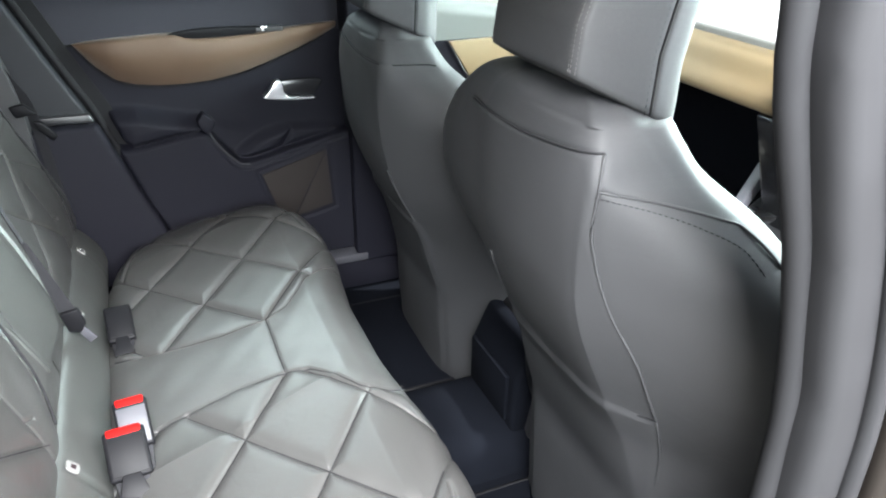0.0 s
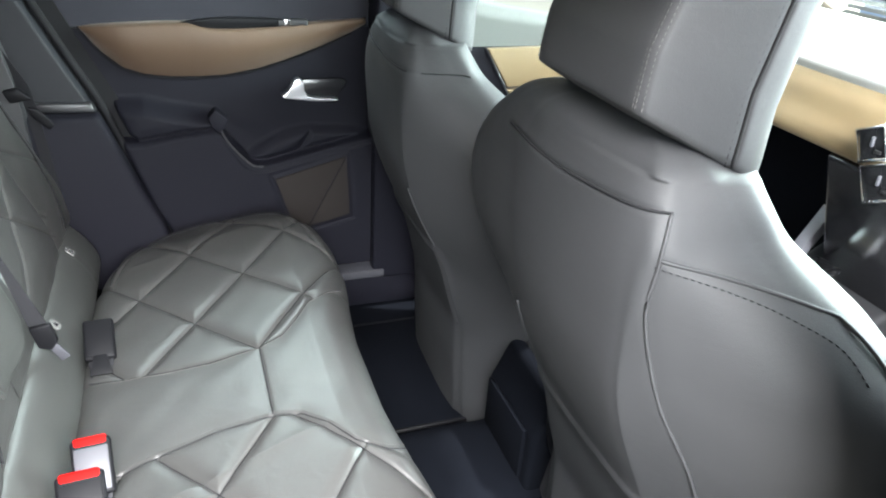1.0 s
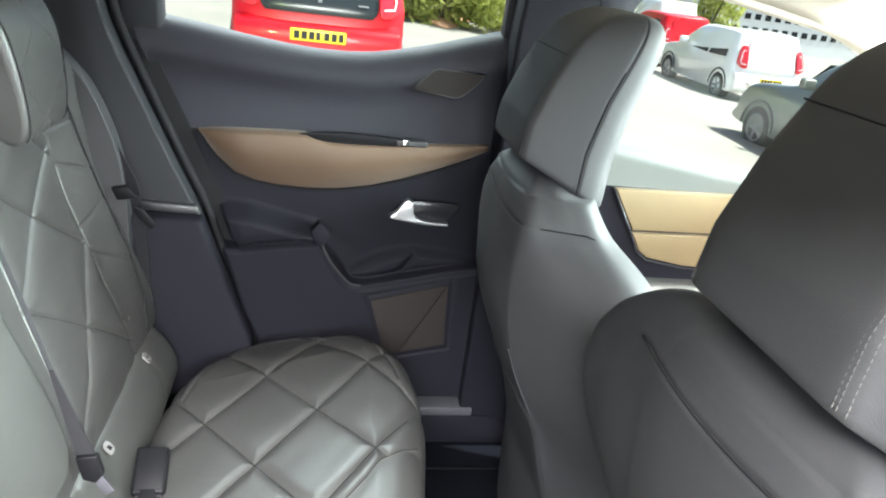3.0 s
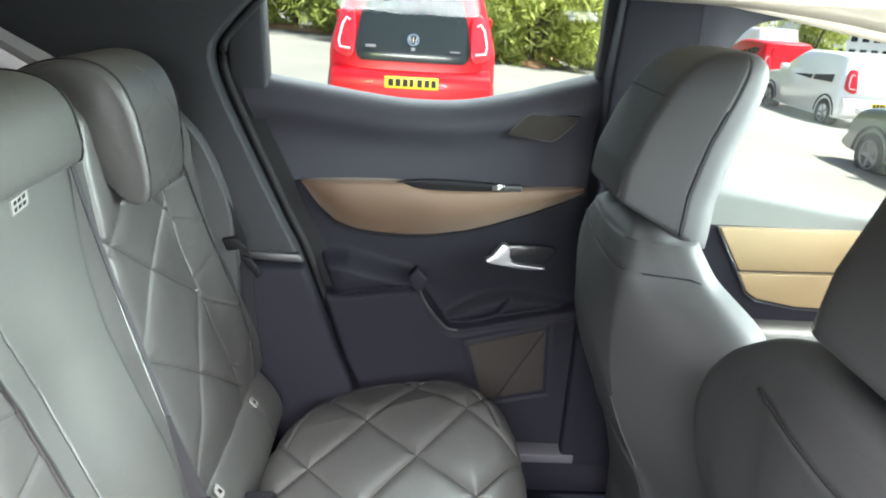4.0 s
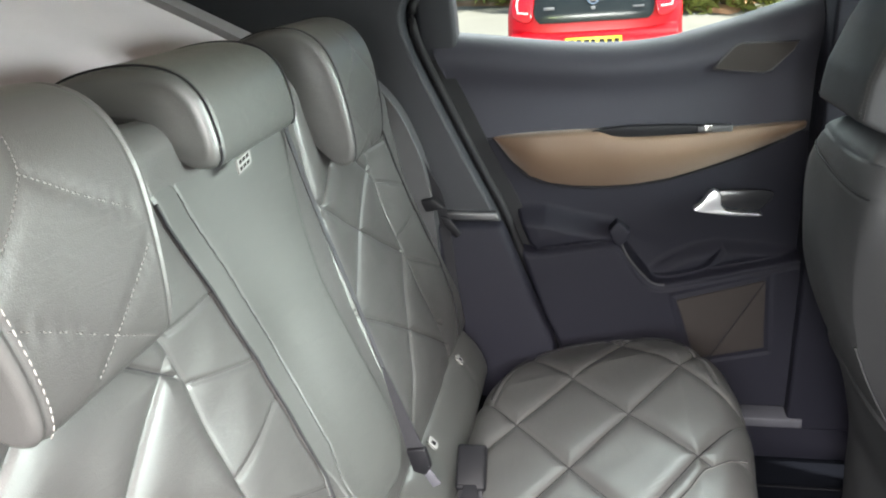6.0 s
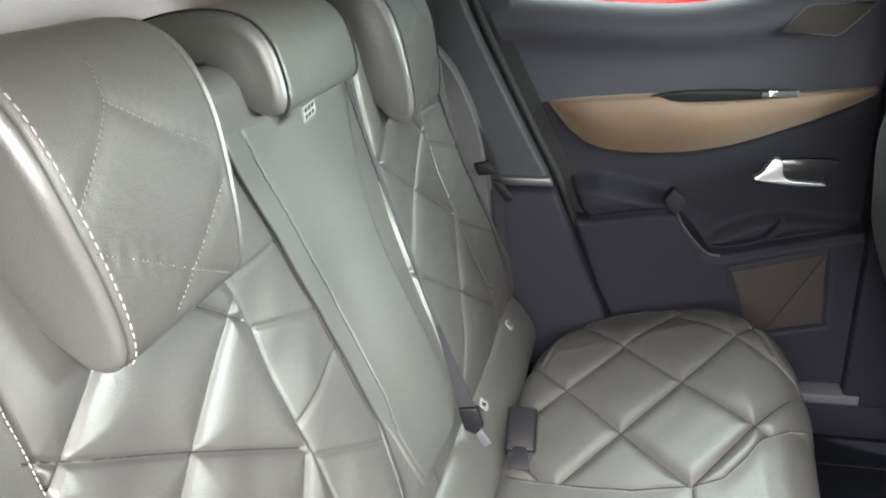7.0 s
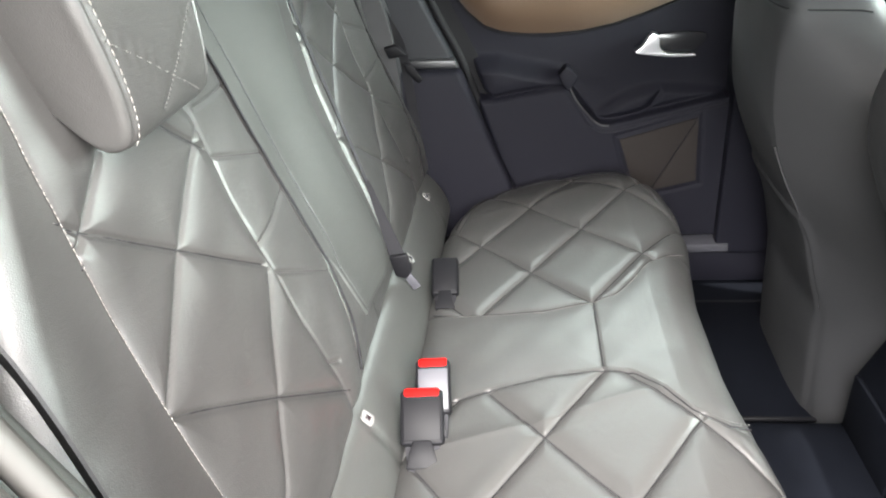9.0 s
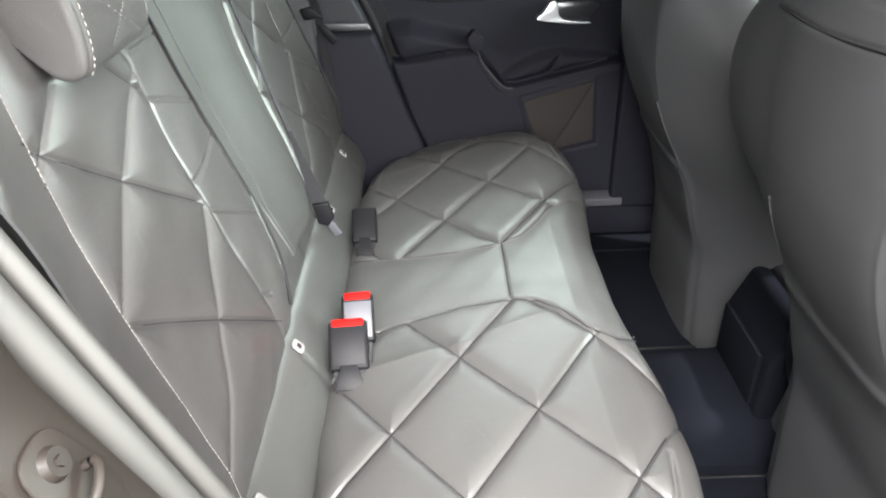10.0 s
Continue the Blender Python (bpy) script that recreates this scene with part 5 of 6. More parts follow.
    # window frame and pane
    part("window_frame", slab_bm([(0.795, 1.20), (0.872, 1.20), (0.872, 1.252), (0.862, 1.47), (0.79, 1.47)], 0.742, 0.795, "y", 0.010, 3), QUARTER, d, angle=40)
    part("window_frame", slab_bm([(1.535, 1.28), (1.575, 1.28), (1.575, 1.47), (1.537, 1.47)], 0.75, 0.79, "y", 0.006, 3), QUARTER, d, angle=40)
    part("door_skin", slab_bm([(0.74, 1.24), (0.86, 1.235), (1.16, 1.205), (1.60, 1.25), (1.60, 0.34), (1.0, 0.34)], 0.80, 0.82, "y", 0.004), PAINT_CAR, d, angle=40)
    g = part("pane", slab_bm([(0.86, 1.20), (1.545, 1.20), (1.545, 1.47), (0.86, 1.47)], 0.785, 0.789, "y", 0.0), GLASS, d, "clear side window", smooth=False)
    g.visible_shadow = False


build_rear_door()


def build_front_door():
    d = thing("front_door", "closed front car door with window-lit top and tan inserts", "car door", at=(2.1, 0.76, 0.6))
    nx, nv = 30, 24
    xs = np.linspace(1.765, 2.75, nx)
    tz = interp(xs, [1.765, 1.9, 2.2, 2.75], [1.10, 1.078, 1.035, 1.0])
    v = np.linspace(0, 1, nv)
    Z = 0.985 + v[:, None] * (tz - 0.985)[None, :]
    drop = np.clip((tz[None, :] - Z) / 0.035, 0, 1)
    Yd = 0.757 - 0.012 * v[:, None] + 0.035 * (1 - np.sqrt(1 - (1 - drop) ** 2))
    rows = np.stack([np.repeat(xs[None, :], nv, 0), Yd, Z], -1)
    rim = rows[-1:].copy()
    rim[..., 1] = 0.81
    link_mesh("upper_panel", grid_mesh("upper_panel", np.concatenate([rows, rim], 0)), DOOR_TOP_LIT, d, "upper door panel, paled for window light")
    part("lower_panel", slab_bm([(1.765, 0.99), (2.75, 0.99), (2.75, 0.38), (1.80, 0.38)], 0.757, 0.81, "y", 0.004), PLASTIC, d, angle=40)
    part("trim_insert", slab_bm([(1.846, 0.982), (2.45, 0.992), (2.45, 0.895), (1.909, 0.884)], 0.744, 0.764, "y", 0.003, 3), TAN_SUNLIT, d, "tan suede-leather insert", angle=50)
    part("trim_insert", slab_bm([(1.909, 0.878), (2.45, 0.889), (2.45, 0.79), (2.054, 0.802), (1.96, 0.818), (1.935, 0.834)], 0.742, 0.764, "y", 0.003, 3), TAN_SUNLIT, d, "tan suede-leather insert", angle=50)
    part("trim_strip", tube_bm([(1.840, 0.744, 0.985), (1.905, 0.741, 0.878), (1.930, 0.74, 0.832), (1.958, 0.74, 0.813), (2.054, 0.74, 0.798), (2.45, 0.74, 0.786)], 0.002, 8), SATIN_BLACK, d, "thin dark strip")
    part("door_bin", box_bm(1.90, 2.6, 0.70, 0.76, 0.45, 0.70, 0.02, 3), PLASTIC, d, angle=50)
    part("armrest", box_bm(1.86, 2.4, 0.685, 0.76, 0.725, 0.765, 0.014, 4), DOOR_TOP_LIT, d, "padded armrest, paled for window light", angle=50)
    g = part("pane", slab_bm([(1.755, 1.0), (2.8, 1.0), (2.8, 1.06), (2.2, 1.43), (1.755, 1.46)], 0.79, 0.794, "y", 0.0), GLASS, d, "clear side window", smooth=False)
    g.visible_shadow = False


build_front_door()


# ---------------------------------------------------------------- dashboard and console
def build_dash():
    d = thing("dashboard", "tan and black dashboard with square metal-framed vents", "dashboard", at=(2.5, 0, 0.8))
    part("fascia", slab_bm(smooth_poly([(2.26, 0.955), (2.285, 1.0), (2.31, 1.04), (2.345, 1.062), (2.42, 1.07), (2.42, 0.93), (2.30, 0.935)], 4), -0.02, 0.72, "y", 0.006, 2), TAN_SUNLIT, d, "tan leather fascia", angle=50)
    part("fascia", slab_bm(smooth_poly([(2.26, 0.955), (2.285, 1.0), (2.31, 1.04), (2.345, 1.062), (2.42, 1.07), (2.42, 0.93), (2.30, 0.935)], 4), -0.70, -0.024, "y", 0.006, 2), TAN_SUNLIT, d, "tan leather fascia", angle=50)
    part("top_pad", slab_bm(smooth_poly([(2.33, 1.066), (2.38, 1.083), (2.55, 1.10), (2.82, 1.09), (2.82, 1.0), (2.40, 1.0)], 4), -0.70, 0.72, "y", 0.006, 2), DASH_TOP, d, "dashboard top, paled for windscreen glare", angle=50)
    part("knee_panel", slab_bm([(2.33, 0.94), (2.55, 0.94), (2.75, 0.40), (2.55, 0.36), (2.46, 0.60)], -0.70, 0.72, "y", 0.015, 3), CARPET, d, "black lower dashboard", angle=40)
    for y, z, s in ((-0.054, 0.998, 0.037), (-0.090, 0.940, 0.042)):
        loop = [(y - s, z - s * 0.35), (y + s * 0.35, z - s), (y + s, z + s * 0.35), (y - s * 0.35, z + s)]
        vent = part("vent", slab_bm(loop, 2.234, 2.275, "x", 0.003), GLOSS_BLACK, d, "square black vent", angle=40)
        part("vent_frame", tube_bm([(2.232, a, b) for a, b in loop + loop[:1]], 0.0035, 8), CHROME, vent, "bright metal vent frame")
        part("vent_mark", box_bm(2.229, 2.234, y - 0.003, y + 0.002, z - 0.004, z + 0.014, 0.001), SILVER, vent)
        part("vent_slat", box_bm(2.230, 2.234, y - s * 0.6, y - s * 0.25, z - 0.012, z - 0.006, 0.001), SATIN_BLACK, vent)
    part("control_panel", slab_bm([(2.262, 0.94), (2.42, 0.94), (2.50, 0.70), (2.36, 0.66)], -0.13, 0.06, "y", 0.012, 3), GLOSS_BLACK, d, "gloss black centre stack", angle=40)
    c = thing("centre_console", "black centre console with silver gear lever", "centre console", at=(2.0, 0, 0.4))
    part("console_body", slab_bm([(1.66, 0.36), (1.70, 0.60), (1.98, 0.615), (2.15, 0.60), (2.35, 0.66), (2.48, 0.74), (2.55, 0.36)], -0.12, 0.13, "y", 0.02, 3), SATIN_BLACK, c, angle=40)
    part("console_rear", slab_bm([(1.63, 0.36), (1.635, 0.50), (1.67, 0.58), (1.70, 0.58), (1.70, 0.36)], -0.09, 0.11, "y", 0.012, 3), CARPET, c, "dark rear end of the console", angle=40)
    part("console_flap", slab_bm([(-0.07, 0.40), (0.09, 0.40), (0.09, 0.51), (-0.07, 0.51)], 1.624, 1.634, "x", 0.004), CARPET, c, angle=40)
    part("console_plate", slab_bm([(2.02, -0.10), (2.34, -0.10), (2.36, 0.11), (2.02, 0.11)], 0.618, 0.632, "z", 0.004), STEEL, c, "brushed metal console plate")
    part("console_well", slab_bm([(2.05, -0.06), (2.18, -0.06), (2.18, 0.06), (2.05, 0.06)], 0.631, 0.636, "z", 0.002), GLOSS_BLACK, c)
    part("lever_stalk", tube_bm([(2.25, 0.01, 0.62), (2.235, 0.01, 0.70)], 0.012, 12), GLOSS_BLACK, c)
    part("gear_lever", slab_bm(smooth_poly([(2.17, 0.695), (2.20, 0.718), (2.26, 0.728), (2.31, 0.722), (2.30, 0.708), (2.23, 0.698), (2.18, 0.685)], 4), -0.022, 0.032, "y", 0.006, 3), CHROME, c, "silver gear lever", angle=50)
    part("console_strut", slab_bm([(2.30, 0.64), (2.33, 0.65), (2.47, 0.86), (2.43, 0.86)], 0.10, 0.13, "y", 0.004), SILVER, c, "silver strut", angle=40)
    w = part("windscreen", slab_bm([(2.25, 1.50), (2.256, 1.504), (2.86, 1.10), (2.85, 1.096)], -0.66, 0.68, "y", 0.0), GLASS, car, "clear windscreen", smooth=False)
    w.visible_shadow = False
    w = part("rear_window", slab_bm([(-0.03, 1.02), (-0.025, 1.02), (0.03, 1.52), (0.025, 1.52)], -0.64, 0.66, "y", 0.0), GLASS, car, "clear rear window", smooth=False)
    w.visible_shadow = False


build_dash()


# Unseen door, added to keep outside light off the far pillar.
def build_near_front_door():
    d = thing("front_door", "closed, unseen dark front car door beside the driver seat", "car door", at=(2.1, -0.76, 0.4))
    part("door_skin", slab_bm([(1.82, 0.34), (2.78, 0.34), (2.80, 1.02), (1.78, 1.10), (1.80, 0.80)], -0.84, -0.81, "y", 0.008, 2), FLANGE, d, angle=40)
    part("door_panel", slab_bm([(1.82, 0.38), (2.74, 0.38), (2.76, 1.0), (1.80, 1.08)], -0.81, -0.755, "y", 0.01, 2), PLASTIC, d, "black inner door panel", angle=40)
    part("armrest", box_bm(1.90, 2.45, -0.765, -0.70, 0.70, 0.75, 0.014, 3), PLASTIC_SOFT, d, angle=50)
    part("window_frame", slab_bm([(1.77, 1.08), (1.83, 1.08), (1.80, 1.46), (2.26, 1.42), (2.72, 1.02), (2.80, 1.02), (2.30, 1.47), (1.74, 1.50)], -0.80, -0.765, "y", 0.006, 2), SATIN_BLACK, d, angle=40)
    g = part("pane", slab_bm([(1.82, 1.06), (2.74, 1.0), (2.72, 1.04), (2.25, 1.43), (1.80, 1.47)], -0.786, -0.782, "y", 0.0), GLASS, d, "clear side window", smooth=False)
    g.visible_shadow = False


build_near_front_door()


# ---------------------------------------------------------------- outside
def wheel_bm(r, w):
    bm = bmesh.new()
    prof = [(r * 0.62, -w / 2), (r * 0.93, -w / 2), (r, -w * 0.32), (r, w * 0.32), (r * 0.93, w / 2), (r * 0.62, w / 2)]
    n = 32
    rings = [[bm.verts.new((q[0] * math.cos(k * 2 * math.pi / n), q[1], q[0] * math.sin(k * 2 * math.pi / n))) for k in range(n)] for q in prof]
    for i in range(len(prof)):
        a, b = rings[i], rings[(i + 1) % len(prof)]
        for k in range(n):
            bm.faces.new((a[k], a[(k + 1) % n], b[(k + 1) % n], b[k]))
    return bm


def rim_bm(r, w):
    bm = bmesh.new()
    n = 32
    for y in (-w * 0.40, w * 0.40):
        for k in range(5):
            a = k * 2 * math.pi / 5
            m = Matrix.Rotation(a, 4, "Y") @ Matrix.Translation((r * 0.32, y, 0)) @ Matrix.Diagonal((r * 0.66, 0.02, r * 0.16, 1))
            bmesh.ops.create_cube(bm, size=1, matrix=m)
        bmesh.ops.create_cone(bm, cap_ends=True, segments=16, radius1=r * 0.14, radius2=r * 0.12, depth=0.03, matrix=Matrix.Translation((0, y, 0)) @ Matrix.Rotation(math.pi / 2, 4, "X"))
        ring = [[bm.verts.new((q * math.cos(k * 2 * math.pi / n), y + dy, q * math.sin(k * 2 * math.pi / n))) for k in range(n)] for q, dy in ((r * 0.56, 0), (r * 0.63, 0.0), (r * 0.63, 0.02), (r * 0.56, 0.02))]
        for i in range(4):
            a, b = ring[i], ring[(i + 1) % 4]
            for k in range(n):
                bm.faces.new((a[k], a[(k + 1) % n], b[(k + 1) % n], b[k]))
    return bm


def car_side(L, H):
    """Outline of a small hatchback from the side; the rear at x = 0."""
    return [(0.02, 0.32), (0.0, 0.55), (0.05, 0.80), (0.10, 0.92), (0.28, H - 0.10), (0.42, H), (1.2, H + 0.02), (1.9, H - 0.02), (2.35, H - 0.22), (2.75, 0.98), (L - 0.35, 0.86), (L - 0.08, 0.72), (L, 0.50), (L - 0.05, 0.28), (L * 0.5, 0.20), (0.3, 0.22)]


def build_hatchback(pos, turn, paint, label, L=3.6, W=1.64, H=1.47, rear_black=False):
    ob = thing("parked_car", label, "car", "parked cars", at=pos)
    base = pose(*pos, 0, 0, turn)
    side = smooth_poly(car_side(L, H), 5)
    P = np.array(side)
    n = 25
    rows = []
    for k in np.linspace(-1, 1, n):
        y = k * W / 2
        q = P.copy()
        # roof narrower than the waist, ends rounded in plan
        cx = L / 2
        q[:, 0] = cx + (q[:, 0] - cx) * (1 - 0.05 * abs(k) ** 4)
        yy = y * (1 - 0.20 * np.clip((q[:, 1] - 0.85) / 0.65, 0, 1) ** 1.2)
        if abs(k) > 0.99:
            q = np.stack([cx + (q[:, 0] - cx) * 0.97, 0.6 + (q[:, 1] - 0.6) * 0.93], -1)
        rows.append(np.stack([q[:, 0], yy, q[:, 1]], -1))
    me = grid_mesh("body", np.array(rows), closed_u=True, caps=True)
    me.transform(base)
    link_mesh("body", me, paint, ob)

    def put(name, bm, mat, label="", parent=ob, angle=40):
        bmesh.ops.transform(bm, matrix=base, verts=bm.verts)
        return part(name, bm, mat, parent, label, angle=angle)

    r = 0.30
    for x in (0.55, L - 0.68):
        for y in (-W / 2 + 0.09, W / 2 - 0.09):
            wbm = wheel_bm(r, 0.20)
            bmesh.ops.transform(wbm, matrix=Matrix.Translation((x, y, r)), verts=wbm.verts)
            wh = put("wheel", wbm, TYRE)
            rbm = rim_bm(r, 0.21)
            bmesh.ops.transform(rbm, matrix=Matrix.Translation((x, y, r)), verts=rbm.verts)
            put("rim", rbm, SILVER, "", wh)
            arch = [(x + 0.36 * math.cos(t), y + (0.095 if y > 0 else -0.095), 0.30 + 0.36 * math.sin(t)) for t in np.linspace(0, math.pi, 14)]
            put("wheel_arch", tube_bm(arch, 0.02, 8), SATIN_BLACK)
    for s in (-1, 1):
        y0 = s * W * 0.425
        glass = [(0.50, 0.95), (0.58, H - 0.14), (1.25, H - 0.08), (1.25, 0.93)]
        glass2 = [(1.32, 0.93), (1.32, H - 0.08), (1.85, H - 0.11), (2.25, H - 0.28), (2.55, 0.98)]
        for q in (glass, glass2):
            gb = slab_bm(q, -0.02, 0.02, "y", 0.004)
            bmesh.ops.transform(gb, matrix=Matrix.Translation((0, y0, 0)) @ Matrix.Rotation(s * radians(14), 4, "X") @ Matrix.Translation((0, 0, -0.0)), verts=gb.verts)
            for v in gb.verts:
                v.co.y = s * (W / 2) * (1 - 0.20 * max(0, min(1, (v.co.z - 0.85) / 0.65)) ** 1.2) + s * (0.004 if s * v.co.y > s * y0 else -0.02)
            put("side_window", gb, CAR_GLASS)
        put("door_mirror", box_bm(2.30, 2.42, s * W / 2 + (-0.02 if s > 0 else -0.16), s * W / 2 + (0.16 if s > 0 else 0.02), 0.98, 1.11, 0.03, 3), paint)
        put("headlamp", slab_bm(smooth_poly([(s * W * 0.28, 0.68), (s * W * 0.43, 0.72), (s * W * 0.45, 0.82), (s * W * 0.33, 0.78)], 3), L - 0.16, L - 0.06, "x", 0.01), LAMP_CLEAR)
    # windscreen
    put("windscreen", slab_bm([(2.40, H - 0.18), (2.43, H - 0.18), (2.79, 1.0), (2.76, 1.0)], -W * 0.37, W * 0.37, "y", 0.005), CAR_GLASS)
    # rear: bumper, tail lamps, hatch and plate
    put("bumper", slab_bm(smooth_poly([(-0.06, 0.34), (-0.07, 0.48), (-0.045, 0.60), (0.03, 0.66), (0.10, 0.66), (0.10, 0.30)], 4), -W * 0.47, W * 0.47, "y", 0.03, 4), paint, angle=50)
    nz_, ny_ = 28, 33
    zz = np.linspace(0.74, 1.37, nz_)
    wide = interp(zz, [0.74, 0.78, 0.85, 1.10, 1.30, 1.35, 1.37], [0.50, 0.545, 0.56, 0.53, 0.485, 0.455, 0.40])
    Yq = np.linspace(-1, 1, ny_)[None, :] * wide[:, None]
    Zq = np.repeat(zz[:, None], ny_, 1)
    Xq = soft_interp(Zq, [0.6, 0.80, 0.92, 1.37], [0.035, 0.035, 0.075, 0.255], 0.03) - 0.045 + 0.03 * (Yq / 0.55) ** 4
    me_h = grid_mesh("tailgate", np.stack([Xq, Yq, Zq], -1))
    hb = bmesh.new()
    hb.from_mesh(me_h)
    ext = bmesh.ops.extrude_face_region(hb, geom=list(hb.faces))
    bmesh.ops.translate(hb, vec=(0.05, 0, 0), verts=[v for v in ext["geom"] if isinstance(v, bmesh.types.BMVert)])
    h = put("tailgate", hb, CAR_GLASS if rear_black else paint, "black glass tailgate" if rear_black else "")
    if rear_black:
        bm = bmesh.new()
        bmesh.ops.create_cone(bm, cap_ends=True, segments=28, radius1=0.062, radius2=0.058, depth=0.014, matrix=Matrix.Translation((0.035, 0, 0.945)) @ Matrix.Rotation(radians(-72), 4, "Y"))
        put("badge", bm, CHROME, "round chrome badge", h)
        bm = bmesh.new()
        bmesh.ops.create_cone(bm, cap_ends=True, segments=28, radius1=0.048, radius2=0.046, depth=0.016, matrix=Matrix.Translation((0.033, 0, 0.945)) @ Matrix.Rotation(radians(-72), 4, "Y"))
        put("badge_field", bm, GLOSS_BLACK, "", h)
        for a in (-0.022, 0.0, 0.022):
            put("badge_bar", slab_bm([(a - 0.005, 0.915), (a + 0.005, 0.915), (a * 1.6 + 0.006, 0.975), (a * 1.6 - 0.006, 0.975)], 0.016, 0.036, "x", 0.0), CHROME, "", h)
        put("badge_bar", box_bm(0.0, 0.02, -0.02, 0.02, 0.845, 0.875, 0.002), SILVER, "", h)
        put("lettering_bar", box_bm(-0.002, 0.02, 0.36, 0.46, 0.86, 0.885, 0.002), SILVER, "", h)
        put("lettering_bar", box_bm(-0.002, 0.02, -0.46, -0.36, 0.845, 0.860, 0.002), SILVER, "", h)
    for s in (-1, 1):
        lamp = smooth_poly([(s * 0.58, 0.78), (s * 0.74, 0.80), (s * 0.77, 0.90), (s * 0.72, 1.10), (s * 0.66, 1.20), (s * 0.57, 1.16)], 4)
        lb = slab_bm(lamp, 0.0, 0.07, "x", 0.010, 3)
        for v in lb.verts:
            v.co.x += interp(v.co.z, [0.6, 0.80, 0.92, 1.37], [0.02, 0.03, 0.06, 0.24]) - 0.045 + 0.06 * max(0, (abs(v.co.y) - 0.58)) / 0.2
        l_ob = put("tail_lamp", lb, LAMP_RED, "red tail lamp with pale outline")
        ring = [(s * 0.61, 0.84), (s * 0.71, 0.85), (s * 0.72, 0.92), (s * 0.69, 1.06), (s * 0.65, 1.12), (s * 0.62, 1.10)]
        pts = [(float(interp(b, [0.6, 0.80, 0.92, 1.37], [0.02, 0.03, 0.06, 0.24])) - 0.05 + 0.06 * max(0, abs(a) - 0.58) / 0.2, a, b) for a, b in ring]
        put("lamp_outline", tube_bm(pts, 0.010, 6), LAMP_CLEAR, "", l_ob)
    pl = put("number_plate", slab_bm([(-0.26, 0.495), (0.26, 0.495), (0.26, 0.606), (-0.26, 0.606)], -0.10, -0.088, "x", 0.003), PLATE_YELLOW, "yellow number plate")
    for k, (a, w) in enumerate(((-0.20, 0.05), (-0.13, 0.05), (-0.06, 0.05), (0.0, 0.04), (0.08, 0.05), (0.15, 0.05), (0.215, 0.045))):
        put("plate_bar", box_bm(-0.1025, -0.0995, -a - w / 2, -a + w / 2, 0.515, 0.587, 0.0), GLOSS_BLACK, "", pl)
    return ob


build_hatchback((1.15, 6.52, 0), 90, PAINT_RED, "red hatchback with black glass tailgate and yellow plate", rear_black=True)
def slope(x, y):
    return (x, y, float(ground_z(x)))


build_hatchback(slope(8.04, 5.09), 92, PAINT_SILVER, "grey-green hatchback parked in the row", L=3.9, W=1.7)
build_hatchback(slope(10.5, 13.5), 90, PAINT_WHITE, "white hatchback parked in the row", L=3.7, W=1.7)
build_hatchback(slope(11.3, 18.9), 90, PAINT_RED, "red hatchback parked in the row", L=3.6, W=1.64)
build_hatchback(slope(13.4, 24.0), 90, PAINT_WHITE, "tall white car parked in the row", L=4.4, W=1.85, H=1.9)
build_hatchback(slope(7.0, 17.6), 96, PAINT_SILVER, "pale grey car parked beside the hedge", L=4.0, W=1.75)


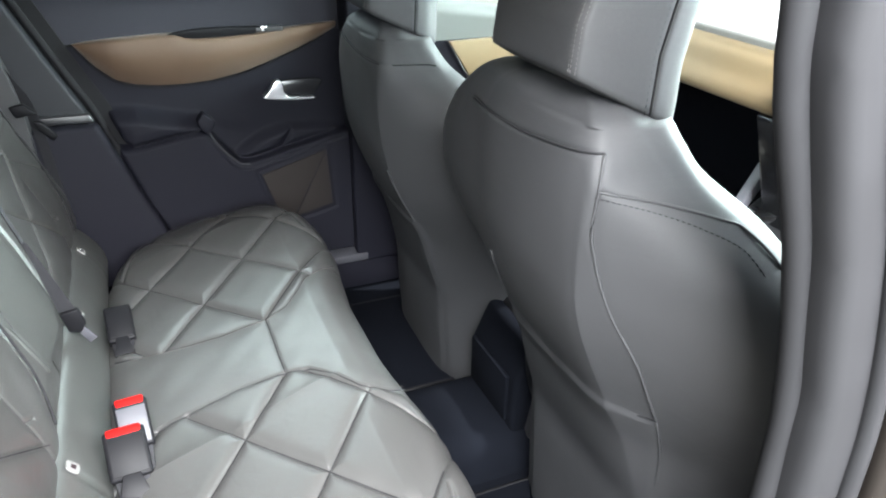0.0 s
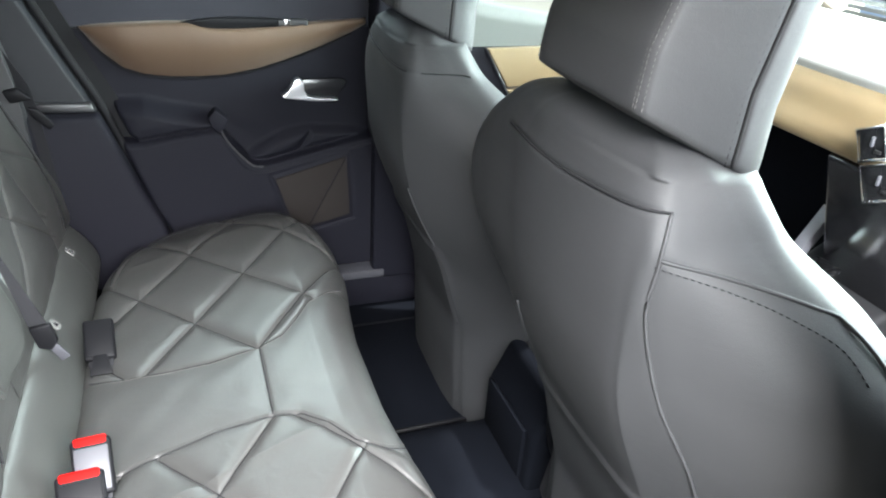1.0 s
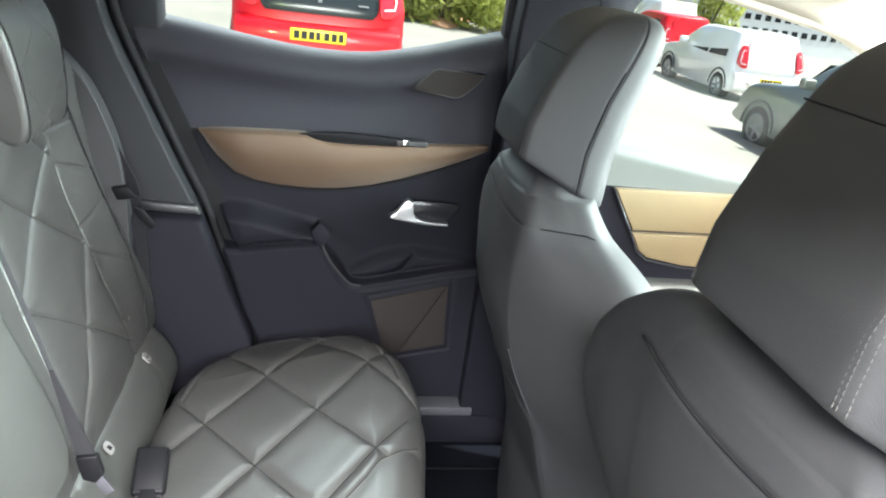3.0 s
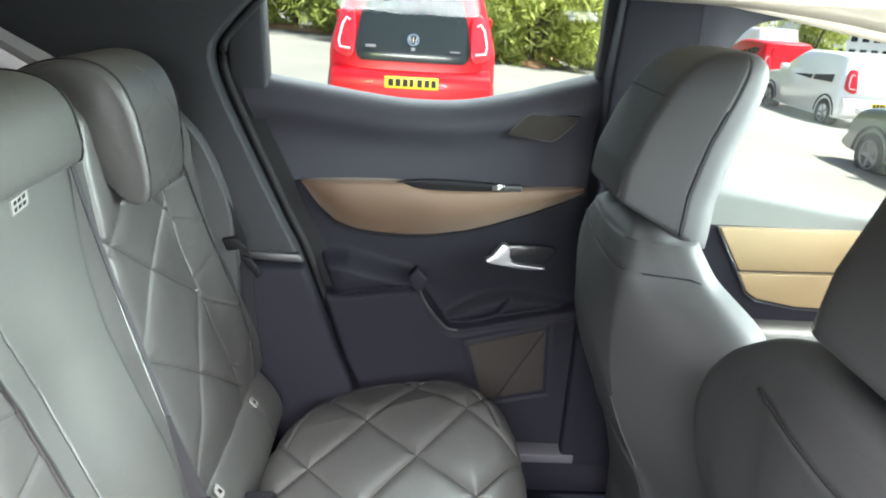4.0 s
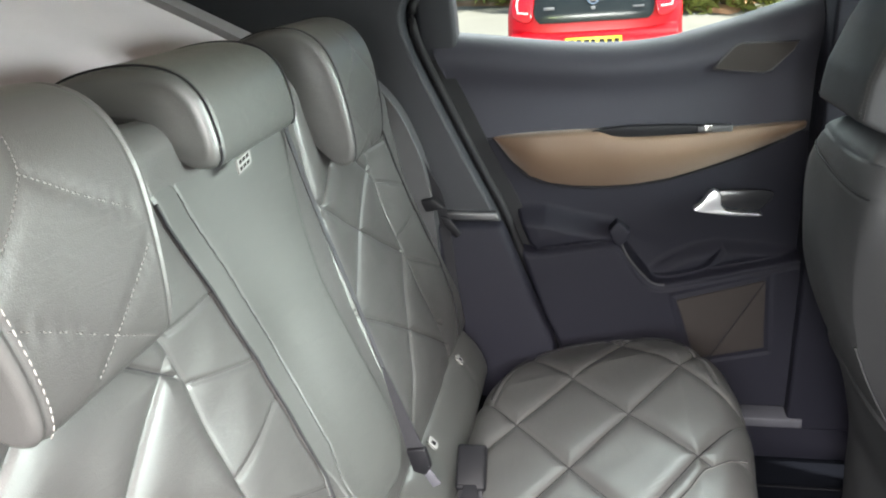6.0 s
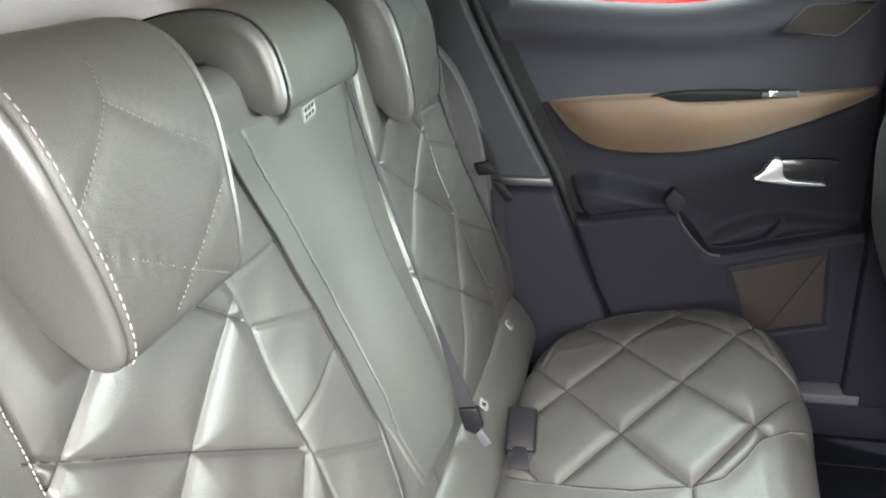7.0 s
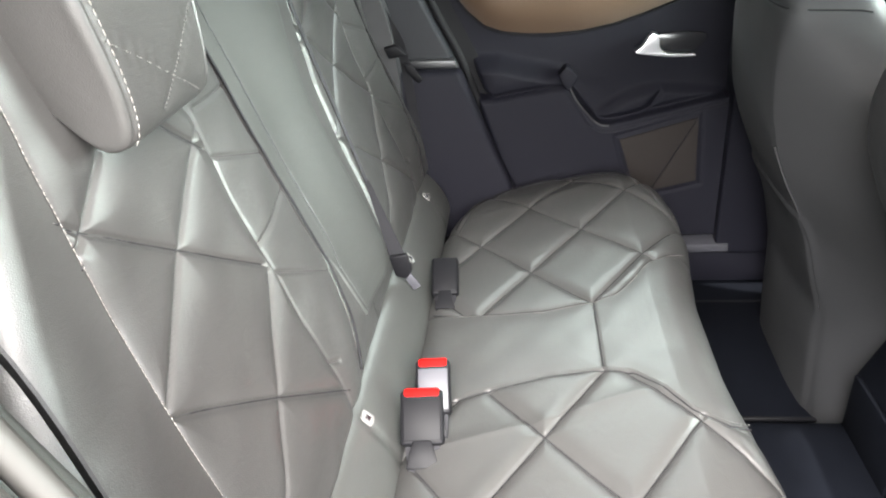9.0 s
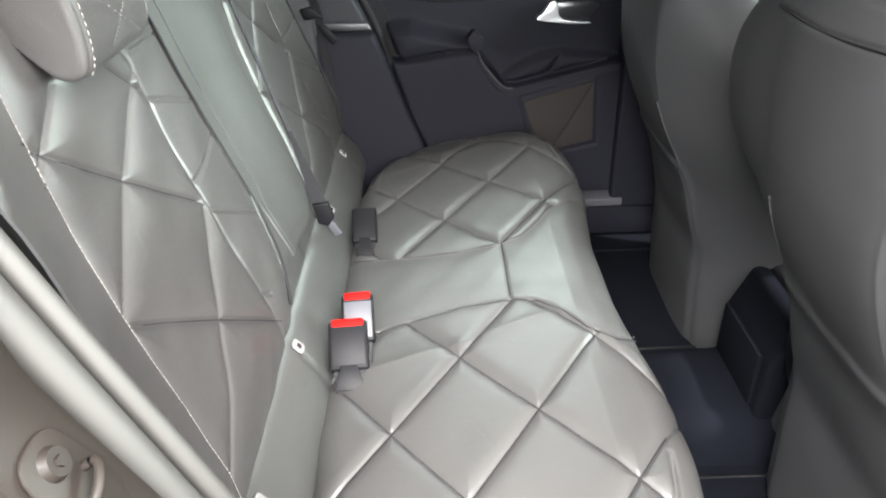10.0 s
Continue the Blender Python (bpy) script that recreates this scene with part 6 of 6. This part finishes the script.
def build_hedge():
    rng = np.random.default_rng(5)
    path = [(-14.0, 30.0), (-9.0, 27.0), (-5.5, 24.8), (-2.5, 22.8), (0.0, 20.8), (2.2, 18.8), (4.0, 17.0), (5.2, 21.0), (8.0, 27.0), (13.0, 33.0), (17.5, 36.0), (21.4, 37.0)]
    for k, (x, y) in enumerate(path):
        h = rng.uniform(3.0, 4.2)
        g = float(ground_z(x))
        ob = thing("bush", "tall green bramble bush at the edge of the car park", "bush", "hedge bushes", at=(x, y, g))
        for s in range(7):
            a, rr = rng.uniform(0, 6.28), rng.uniform(0.2, 1.0)
            pts = [(x, y, g), (x + rr * 0.4 * math.cos(a), y + rr * 0.4 * math.sin(a), g + h * 0.4), (x + rr * math.cos(a), y + rr * math.sin(a), g + h * 0.8)]
            part("stem", tube_bm(pts, [0.05, 0.035, 0.012], 6), BARK, ob)
        verts, faces = [], []
        lumps = [(rng.uniform(-1.9, 1.9), rng.uniform(-1.0, 1.0), rng.uniform(0.0, 1.0) ** 1.3 * h + 0.15, rng.uniform(0.45, 0.9)) for _ in range(34)]
        for lx, ly, lz, lr in lumps:
            for _ in range(230):
                d = rng.normal(0, 1, 3)
                d = d / np.linalg.norm(d) * lr * rng.uniform(0.55, 1.0)
                c = np.array([x + lx, y + ly, g + max(0.05, lz * 0.9)]) + d
                if c[2] < g + 0.03:
                    continue
                t1 = rng.normal(0, 1, 3)
                t1 /= np.linalg.norm(t1)
                t2 = np.cross(t1, rng.normal(0, 1, 3))
                t2 /= np.linalg.norm(t2)
                L, W = rng.uniform(0.10, 0.22), rng.uniform(0.025, 0.055)
                i = len(verts)
                verts += [tuple(c - t1 * L), tuple(c + t2 * W), tuple(c + t1 * L), tuple(c - t2 * W)]
                faces.append((i, i + 1, i + 2, i + 3))
        me = bpy.data.meshes.new("foliage")
        me.from_pydata(verts, [], faces)
        link_mesh("foliage", me, LEAF, ob)
    # soil bank at its foot
    nx = 60
    k = np.linspace(0, len(path) - 1.001, nx)
    px, py = interp(k, range(len(path)), [p[0] for p in path]), interp(k, range(len(path)), [p[1] for p in path])
    w = np.linspace(-1, 1, 9)
    X = np.repeat(px[None], 9, 0)
    Yb = py[None] + w[:, None] * 1.0 - 0.2
    Z = ground_z(X) + 0.012 + 0.12 * (1 - w[:, None] ** 2) + wrinkles(X, Yb, 8, 2.0, 0.05) * (1 - w[:, None] ** 2)
    tagged(link_mesh("soil_bank", grid_mesh("soil_bank", np.stack([X, Yb, Z], -1)), SOIL), "low orange soil bank at the hedge foot", "bank", kind="structure")


build_hedge()


def build_office():
    ob = thing("office_building", "white two-storey office building with window rows", "building", at=(110, 166, -11))
    part("wall", box_bm(86, 140, 162, 174, -11.5, -0.8, 0.0), WALL_WHITE, ob, smooth=False)
    part("roof", box_bm(85.5, 140.5, 161.5, 174.5, -0.8, -0.3, 0.03), ROOF_GREY, ob, smooth=False)
    for z in (-7.1, -4.2):
        for k in range(14):
            x = 92 + k * 2.6
            w = part("window", box_bm(x, x + 1.5, 161.90, 162.0, z, z + 1.3, 0.0), SATIN_BLACK, ob, smooth=False)
            part("pane", box_bm(x + 0.07, x + 0.72, 161.86, 161.895, z + 0.07, z + 1.23, 0.0), CAR_GLASS, w, smooth=False)
            part("pane", box_bm(x + 0.78, x + 1.43, 161.86, 161.895, z + 0.07, z + 1.23, 0.0), CAR_GLASS, w, smooth=False)


build_office()
